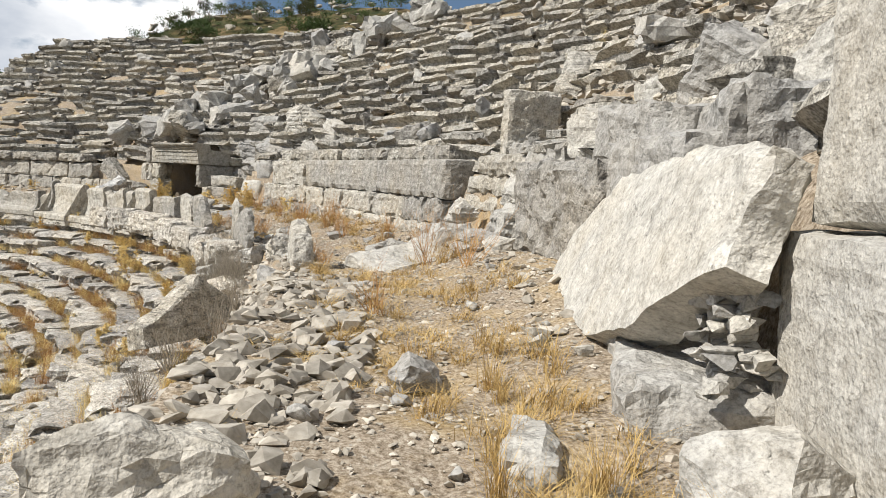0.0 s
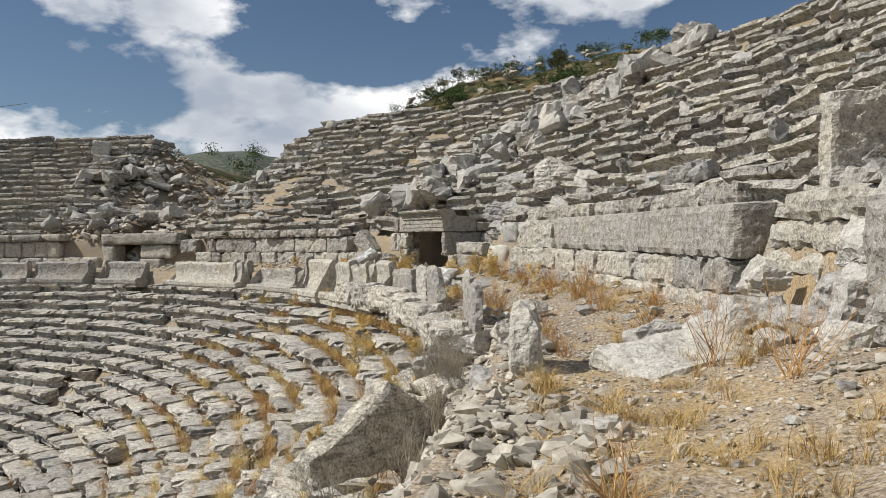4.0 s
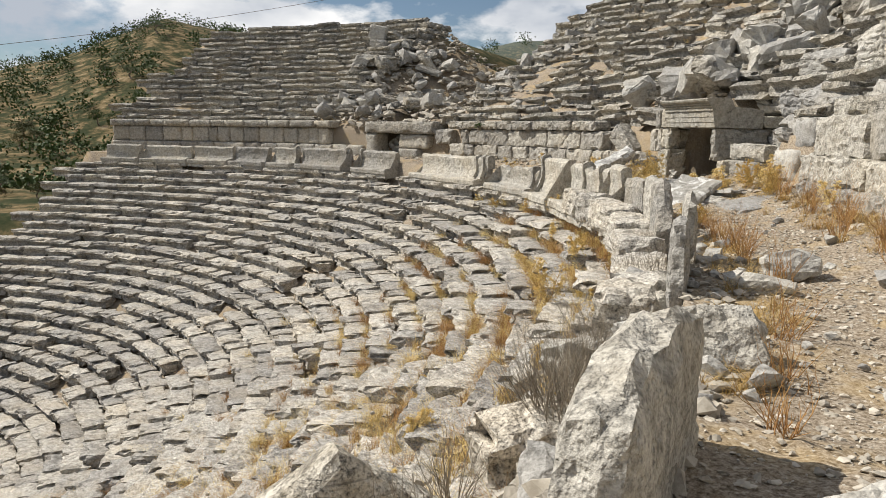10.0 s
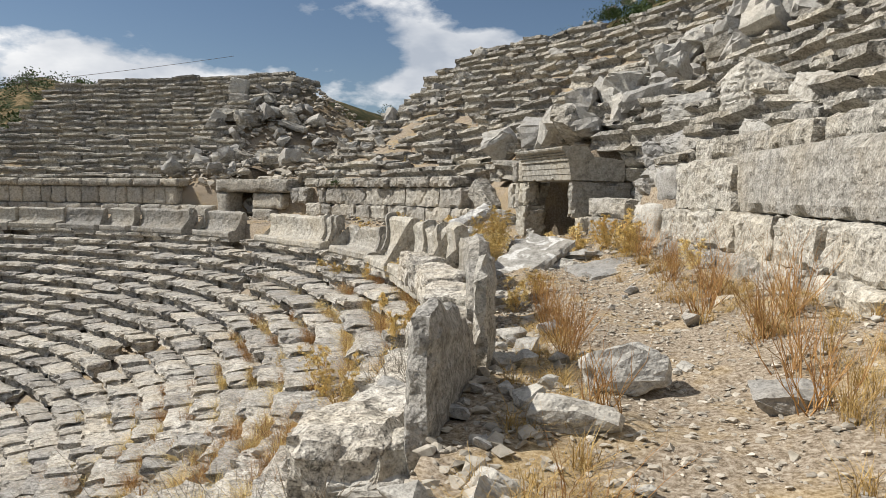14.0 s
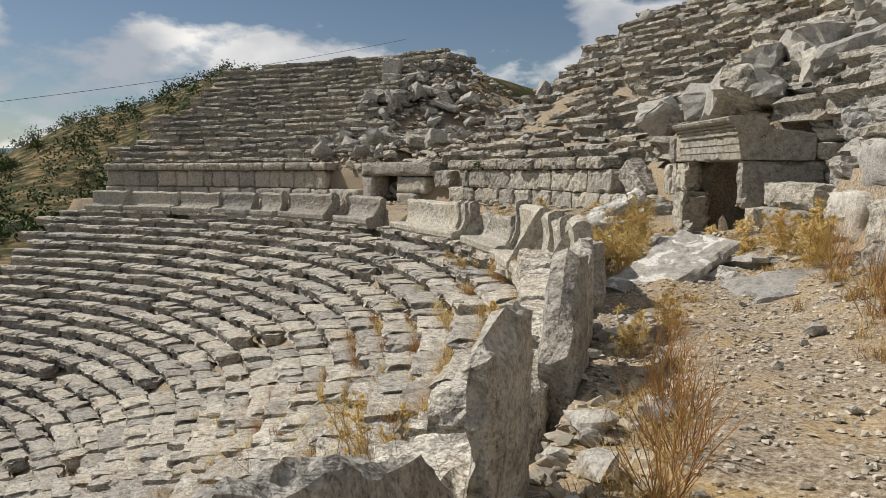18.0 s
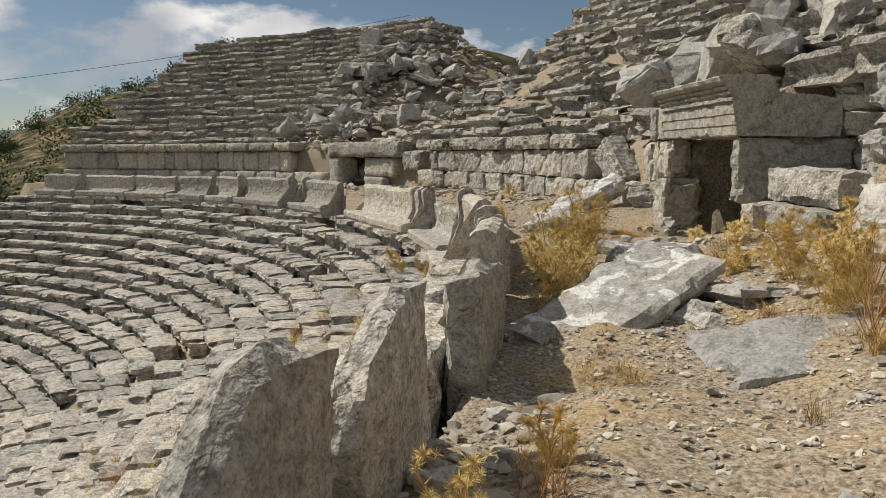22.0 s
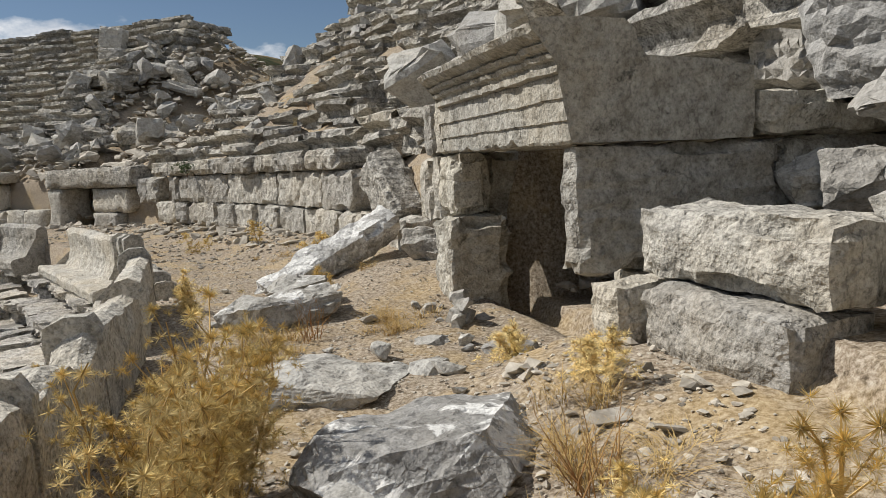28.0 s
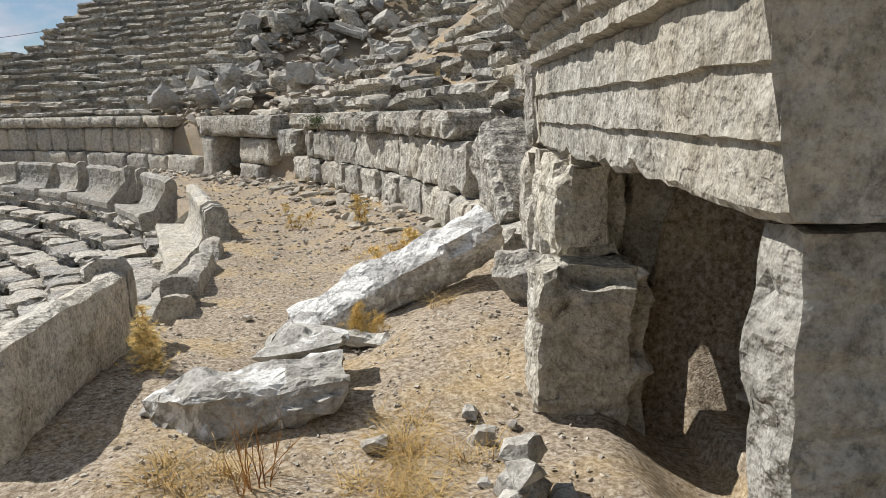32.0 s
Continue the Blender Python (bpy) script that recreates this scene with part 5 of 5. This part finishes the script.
for r, a, n, sr, sa, h in ((34.2, -3.4, 26, 0.2, 0.9, 0.42), (34.0, -1.0, 22, 0.3, 1.0, 0.35), (34.7, -4.8, 16, 0.2, 0.6, 0.3), (33.0, 0.0, 22, 0.3, 1.2, 0.22), (33.2, 4.0, 26, 0.4, 1.5, 0.25), (34.3, 4.5, 20, 0.3, 1.2, 0.35), (33.3, 7.5, 22, 0.3, 1.2, 0.3), (32.5, 9.8, 14, 0.15, 0.6, 0.35),
                           (34.6, 10.5, 26, 0.4, 1.4, 0.4), (35.0, 13.8, 24, 0.3, 1.2, 0.35), (34.4, 17.5, 26, 0.4, 1.6, 0.3), (34.9, 22.0, 30, 0.3, 2.2, 0.35), (32.6, 17.0, 16, 0.2, 1.0, 0.3), (32.7, 20.5, 18, 0.2, 1.0, 0.32), (34.9, 27.5, 34, 0.3, 2.2, 0.35), (32.7, 24.5, 18, 0.2, 1.0, 0.3),
                           (32.6, 28.5, 20, 0.2, 1.2, 0.25), (34.7, 31.5, 26, 0.3, 1.8, 0.32), (35.0, 36.0, 24, 0.3, 1.5, 0.3), (33.0, 36.2, 12, 0.2, 0.8, 0.2), (34.4, 38.6, 12, 0.2, 0.7, 0.22), (34.8, 42.6, 16, 0.2, 0.7, 0.28), (32.6, 41.5, 16, 0.2, 1.0, 0.25), (34.4, 49.5, 20, 0.15, 0.6, 0.2), (33.4, 49.2, 8, 0.2, 0.5, 0.3), (34.6, 58.0, 18, 0.3, 2.0, 0.2)):
    grass_patch(r, a, n, sr, sa, h)
blade_field("dry_grass", tufts, M_GRASS, "straw-yellow dry grass in tufts along the path", "grass")

# clumps of dry weed growing in the joints of the seats
tufts = []
for i in range(760):
    a = prng.choice((prng.gauss(24, 12), prng.gauss(42, 9), prng.uniform(0, 60), prng.gauss(33, 6)))
    r = 31.6 - abs(prng.gauss(0, 6.0))
    if r < 14 or a < -10:
        continue
    row = round((31.3 - r) / ROW_D)
    v = polar(31.3 - row * ROW_D - 0.08, a)
    tufts.append((v.x, v.y, -0.6 - row * ROW_H - 0.36, prng.uniform(0.25, 0.5), prng.uniform(0.22, 0.42), prng.randint(60, 110)))
for i in range(110):
    a, r = prng.uniform(18, 76), prng.uniform(36.3, 44)
    v = polar(r, a)
    tufts.append((v.x, v.y, float(terrain(r, a)) + 0.25, prng.uniform(0.25, 0.45), prng.uniform(0.15, 0.3), 26))
blade_field("dry_weeds", tufts[1::2], M_THISTLE, "golden dry weeds in the joints of the seats", "weeds")
blade_field("dry_weeds", tufts[::2], M_WEED, "rusty brown dry weeds in the joints of the seats", "weeds")


def tube(bm, a, b, r0, r1, sides=3):
    axis = (b - a).normalized()
    side = axis.orthogonal().normalized()
    other = axis.cross(side)
    ra, rb = [], []
    for i in range(sides):
        t = 2 * math.pi * i / sides
        d = side * math.cos(t) + other * math.sin(t)
        ra.append(bm.verts.new(a + d * r0))
        rb.append(bm.verts.new(b + d * r1))
    for i in range(sides):
        bm.faces.new((ra[i], ra[(i + 1) % sides], rb[(i + 1) % sides], rb[i]))


def shrub_bm(seed, height, twigs=26, spread=0.6):
    g = random.Random(seed)
    bm = bmesh.new()

    def grow(p, d, length, rad, depth):
        q = p
        for _ in range(3):
            d = (d + Vector((g.gauss(0, 0.14), g.gauss(0, 0.14), 0.08))).normalized()
            n = q + d * length / 3
            tube(bm, q, n, rad, rad * 0.75)
            rad *= 0.75
            q = n
            if depth < 2 and g.random() < 0.75:
                side = (d + Vector((g.gauss(0, 0.5), g.gauss(0, 0.5), 0.2))).normalized()
                grow(q, side, length * g.uniform(0.35, 0.6), rad * 0.8, depth + 1)

    for _ in range(twigs):
        az = g.uniform(0, 6.283)
        sp = g.uniform(0.1, 1.0) * spread
        d = Vector((math.cos(az) * sp, math.sin(az) * sp, 1)).normalized()
        grow(Vector((g.gauss(0, 0.05), g.gauss(0, 0.05), -0.05)), d, height * g.uniform(0.6, 1.0), 0.006, 0)
    return bm


def shrub(r, a, z, height, seed, label="leafless grey twiggy shrub", twigs=26, material=None, spread=0.6):
    v = polar(r, a)
    me = bpy.data.meshes.new("twiggy_shrub")
    bm = shrub_bm(seed, height, twigs, spread)
    bm.to_mesh(me)
    bm.free()
    me.materials.append(material or M_TWIG)
    ob = new("twiggy_shrub", me)
    ob.matrix_basis = pose(v.x, v.y, z)
    return tagged(ob, label, "shrub", "dry shrubs")


def thistle_stem_bm(seed, height, heads):
    g = random.Random(seed)
    bm = bmesh.new()
    tips = []
    for _ in range(max(3, heads // 7)):
        az, sp = g.uniform(0, 6.283), g.uniform(0.1, 0.95)
        d = Vector((math.cos(az) * sp, math.sin(az) * sp, 1)).normalized()
        p = Vector((0, 0, -0.05))
        L = height * g.uniform(0.6, 1.0)
        for s in range(6):
            n = p + d * L / 6
            tube(bm, p, n, 0.006, 0.005)
            p = n
            d = (d + Vector((g.gauss(0, 0.08), g.gauss(0, 0.08), 0.05))).normalized()
            if s > 0:
                for _ in range(2):
                    e = (d + Vector((g.gauss(0, 0.7), g.gauss(0, 0.7), 0.3))).normalized()
                    q = p + e * g.uniform(0.08, 0.22) * height
                    tube(bm, p, q, 0.004, 0.003)
                    tips.append(q)
        tips.append(p)
    g.shuffle(tips)
    return bm, tips[:heads]


def burst(bm, c, size, g, spikes=44):
    """A spiny flower head: many thin bracts round a centre."""
    for _ in range(spikes):
        d = Vector((g.gauss(0, 1), g.gauss(0, 1), g.gauss(0.25, 0.8))).normalized()
        side = d.orthogonal().normalized() * size * g.uniform(0.02, 0.045)
        tip = c + d * size * g.uniform(0.6, 1.0)
        a, b, t = bm.verts.new(c + d * size * 0.08 - side), bm.verts.new(c + d * size * 0.08 + side), bm.verts.new(tip)
        bm.faces.new((a, b, t))


def thistle(r, a, z, height, heads, seed, label="golden dry thistle with spiny heads"):
    v = polar(r, a)
    g = random.Random(seed)
    ob = tagged(new("thistle"), label, "thistle", "golden thistles")
    ob.matrix_basis = pose(v.x, v.y, z, 0, 0, g.uniform(0, 360))
    stems, tips = thistle_stem_bm(seed, height, heads)
    part("stem", stems, M_GRASS, ob, "pale yellow branching stem")
    bm = bmesh.new()
    for c in tips:
        for _ in range(6):
            burst(bm, c - Vector((g.gauss(0, 0.055), g.gauss(0, 0.055), g.uniform(-0.02, 0.2))), g.uniform(0.035, 0.065), g, 30)
    tagged(part("foliage", bm, M_THISTLE, ob, "spiny golden leaves along the stems"), kind="stuff")
    for c in tips:
        bm = bmesh.new()
        burst(bm, Vector((0, 0, 0)), g.uniform(0.045, 0.08), g, 110)
        part("flower_head", bm, M_THISTLE, ob, "", Matrix.Translation(c))
    return ob


for i, (r, a, h, n) in enumerate(((32.8, 43.0, 1.1, 130), (32.65, 42.1, 0.85, 80), (33.05, 43.6, 0.9, 90), (32.55, 44.3, 0.7, 60), (32.35, 32.7, 0.6, 16), (32.6, 45.6, 0.6, 50), (33.3, 47.0, 0.4, 20), (32.6, 52.6, 0.5, 34), (34.9, 40.2, 0.7, 60), (35.1, 39.0, 0.8, 60), (34.8, 38.0, 0.6, 44), (35.0, 43.9, 0.4, 24), (34.6, 41.6, 0.35, 26), (34.0, 53.5, 0.4, 24), (34.4, 56.5, 0.45, 28), (34.8, 58.0, 0.5, 18), (34.6, 64.0, 0.6, 16), (33.6, 66.0, 0.5, 16),
                             (32.7, 33.6, 0.4, 16), (35.1, 33.5, 0.5, 24), (34.9, 46.0, 0.35, 24))):
    thistle(r, a, floor_at(r, a) - 0.02, h, n, 40 + i)
for i, (r, a, h, n) in enumerate(((30.9, 26.0, 0.6, 40), (30.2, 23.5, 0.5, 30), (31.0, 41.0, 0.4, 30), (30.6, 38.0, 0.45, 30), (31.2, 34.5, 0.35, 20), (29.95, 31.8, 0.95, 46), (31.3, 49.5, 0.5, 34), (31.2, 53.5, 0.5, 34), (30.6, 44.0, 0.35, 22), (30.7, 20.0, 0.45, 26), (29.5, 17.0, 0.5, 30), (30.8, 57.5, 0.4, 24), (31.2, 30.2, 0.4, 24), (28.8, 22.0, 0.5, 30), (30.9, 60.5, 0.4, 22))):
    thistle(r, a, seat_top(r, a) + 0.05, h, n, 140 + i, "golden dry thistle growing between the seats")
for i, (r, a, h, n, sp) in enumerate(((31.3, 16.2, 0.75, 56, 0.9), (31.0, 17.6, 0.85, 70, 1.0), (31.2, 19.2, 0.95, 80, 1.0), (31.2, 18.4, 0.8, 60, 1.0), (31.6, 24.6, 0.8, 50, 0.8), (30.8, 14.8, 0.6, 24, 0.8), (31.4, 20.4, 0.5, 20, 0.7), (31.1, 10.5, 0.65, 30, 0.7), (31.3, 12.2, 0.6, 24, 0.6), (31.3, 25.0, 0.7, 26, 0.6), (31.0, 22.4, 0.7, 28, 0.6), (30.6, 8.0, 0.6, 26, 0.8), (31.5, 29.8, 0.4, 18, 0.6), (30.6, 5.0, 0.5, 24, 0.8))):
    shrub(r, a, seat_top(r, a) + 0.15, h, 240 + i, "leafless grey twiggy shrub among the seats", n, None, sp)
for i, (r, a, h, n) in enumerate(((34.6, 8.5, 0.95, 26), (34.3, 11.0, 0.8, 22), (34.9, 15.0, 0.7, 24), (32.9, 19.0, 0.5, 16), (34.4, 24.0, 0.6, 22), (34.9, 27.0, 0.8, 30), (34.7, 30.2, 0.8, 30), (33.0, 22.5, 0.55, 20), (32.7, 29.5, 0.5, 18), (34.9, 36.8, 0.8, 22), (35.1, 38.4, 0.7, 20), (33.2, 3.2, 0.5, 18), (34.6, 42.4, 0.4, 16), (33.6, 49.4, 0.4, 12), (32.75, 26.0, 0.55, 30), (32.8, 27.2, 0.6, 32), (32.8, 28.3, 0.5, 30), (32.7, 31.0, 0.5, 26), (32.75, 33.0, 0.4, 22), (34.3, 22.5, 0.6, 30), (34.5, 26.0, 0.7, 34), (34.3, 28.6, 0.7, 34), (34.6, 33.0, 0.6, 30), (34.9, 20.0, 0.6, 26), (34.5, 18.0, 0.5, 26), (34.9, 34.8, 0.6, 26), (32.9, 16.8, 0.4, 20), (32.9, 14.8, 0.4, 20))):
    shrub(r, a, floor_at(r, a) - 0.02, h, 280 + i, "dry brown leafless shrub beside the path", 6 + n // 2, M_WEED, 0.85)

# ---- trees and bushes ----


def tree_parts(seed, height, crown, material, trunk_h):
    g = random.Random(seed)
    ob = new("tree")
    bm = bmesh.new()
    p, r = Vector((0, 0, -0.3)), 0.05 * height
    ends = []
    for i in range(4):
        q = p + Vector((g.gauss(0, 0.05) * height, g.gauss(0, 0.05) * height, trunk_h / 4 + 0.1))
        tube(bm, p, q, r, r * 0.82, 6)
        p, r = q, r * 0.82
    for _ in range(7):
        d = Vector((g.gauss(0, 1), g.gauss(0, 1), g.uniform(0.3, 1.4))).normalized()
        e = p + d * crown * g.uniform(0.4, 0.8)
        tube(bm, p, e, r * 0.5, r * 0.15, 4)
        ends.append(e)
    part("trunk", bm, M_BARK, ob)
    bm = bmesh.new()
    for e in ends + [p + Vector((0, 0, crown * 0.4))]:
        for _ in range(9):
            c = e + Vector((g.gauss(0, 0.3), g.gauss(0, 0.3), g.gauss(0, 0.24))) * crown
            for _ in range(18):
                d = Vector((g.gauss(0, 1), g.gauss(0, 1), g.gauss(0, 0.8)))
                q = c + d * crown * 0.09
                u = Vector((g.gauss(0, 1), g.gauss(0, 1), g.gauss(0, 1))).normalized() * crown * 0.048
                w = u.orthogonal().normalized() * crown * 0.03
                bm.faces.new([bm.verts.new(q - u), bm.verts.new(q + w), bm.verts.new(q + u), bm.verts.new(q - w)])
    part("crown", bm, material, ob)
    return ob


TREES = []
for i, (h, c, mat, th, label) in enumerate(((5.0, 2.2, M_LEAF, 1.6, "dark green round-crowned tree on the hillside"), (4.2, 2.0, M_LEAF2, 1.2, "olive-brown scrub tree on the hillside"), (2.2, 1.3, M_LEAF, 0.4, "dense dark green bush on the hill"), (1.8, 1.1, M_LEAF2, 0.3, "dry olive-brown bush on the hill"))):
    ob = tree_parts(60 + i, h, c, mat, th)
    tagged(ob, label, "tree" if i < 2 else "bush", "trees of the hillside" if i < 2 else "bushes of the hillside")
    TREES.append(ob)


trng = random.Random(31)
used = [False] * 4


def plant(kind, r, a, s):
    if a > 124 and r < 75:
        s = min(s, max(0.25, (1.5 - land(r, a)) / (6.5 if kind < 2 else 3.2)))
    v = polar(r, a)
    m = pose(v.x, v.y, land(r, a) - 0.15 * s, 0, 0, trng.uniform(0, 360))
    ob = TREES[kind] if not used[kind] else copy_thing(TREES[kind], m)
    used[kind] = True
    ob.matrix_basis = m
    ob.scale = (s * trng.uniform(0.85, 1.2), s * trng.uniform(0.85, 1.2), s)


for i in range(60):  # thickets just past the end of the seats
    plant(trng.choice((0, 2, 2, 1)), trng.uniform(24, 105), trng.uniform(126, 150), trng.uniform(0.3, 0.6))
for i in range(90):  # the wooded slope past the end of the seats
    a, r = trng.uniform(125.5, 165), 34 + 210 * trng.random() ** 0.9
    if noise.noise(Vector((r * 0.03, a * 0.12, 4))) < -0.12:
        continue
    plant(trng.choice((0, 0, 1, 2)), r, a, trng.uniform(0.4, 0.7) + r / 300)
for i in range(90):  # bushes on the crest behind the rim
    a = trng.uniform(49, 82)
    if noise.noise(Vector((a * 0.45, 1, 7))) < -0.1:
        continue
    plant(trng.choice((2, 2, 3)), trng.uniform(50, 60), a, 0.15 + 0.8 * trng.random() ** 1.8)
for r, a, s, k in ((47.3, 123.0, 1.4, 2), (47.4, 121.0, 1.0, 2), (47.8, 118.6, 0.7, 2), (48.0, 111, 0.5, 2), (48.2, 107, 0.6, 3), (48.3, 104, 0.5, 2), (52, 82, 0.8, 2), (54, 79, 0.6, 2), (40.5, 124.6, 1.0, 2), (44, 125.5, 1.3, 2), (37, 125.0, 0.9, 2), (33, 125.6, 1.0, 2), (30, 125.3, 0.8, 2), (26, 126.0, 1.2, 2), (22, 127, 1.3, 0)):
    plant(k, r, a, s * 0.6)


def woods(name, count, r0, r1, a0, a1, size, label, leaf=0.09, cards=90):
    """Distant scrub: clumps of leaf cards, too far to tell apart."""
    V, F = [], []
    g = random.Random(count)
    while len(V) < count * 4 * cards:
        r, a = g.uniform(r0, r1), g.uniform(a0, a1)
        v = polar(r, a)
        s = size * g.uniform(0.6, 1.4)
        z = land(r, a)
        for _ in range(cards):
            c = Vector((v.x, v.y, z + s * 0.5)) + Vector((g.gauss(0, 0.42), g.gauss(0, 0.42), g.gauss(0, 0.3))) * s
            u = Vector((g.gauss(0, 1), g.gauss(0, 1), g.gauss(0, 1))).normalized() * s * leaf
            w = u.orthogonal().normalized() * s * leaf * 0.6
            b = len(V)
            V += [tuple(c - u), tuple(c + w), tuple(c + u), tuple(c - w)]
            F.append((b, b + 1, b + 2, b + 3))
    me = bpy.data.meshes.new(name)
    me.from_pydata(V, [], F)
    me.materials.append(M_LEAF)
    return tagged(new(name, me), label, "woods", "", "stuff")


woods("far_woods", 720, 60, 300, 122.5, 168, 2.6, "dark green woods on the slopes past the seating", 0.12, 60)
woods("far_woods", 420, 420, 1000, 85, 170, 9.0, "far dark green woods on the ridge")
woods("hill_scrub", 170, 49, 60, 48, 86, 0.5, "low dark scrub on the crest behind the rim")

# green caper bush on the far ledge
v = polar(35.3, 74.6)
green = TREES[2]
ob = copy_thing(green, pose(v.x, v.y, 1.75))
ob.scale = (0.3, 0.3, 0.22)
tagged(ob, "small green bush growing from the ledge", "bush")

# power line beyond the far end
curve = bpy.data.curves.new("power_cable", "CURVE")
curve.dimensions, curve.bevel_depth, curve.bevel_resolution = "3D", 0.045, 1
spline = curve.splines.new("POLY")
spline.points.add(15)
for i, p in enumerate(spline.points):
    p.co = (-152 + 1.3 * i, 40 + 6.0 * i, 11.0 + 1.0 * i + 0.02 * i * i, 1)
curve.materials.append(M_BARK)
cable = new("power_cable", curve)
tagged(cable, "thin dark power cable strung across the valley", "cable")
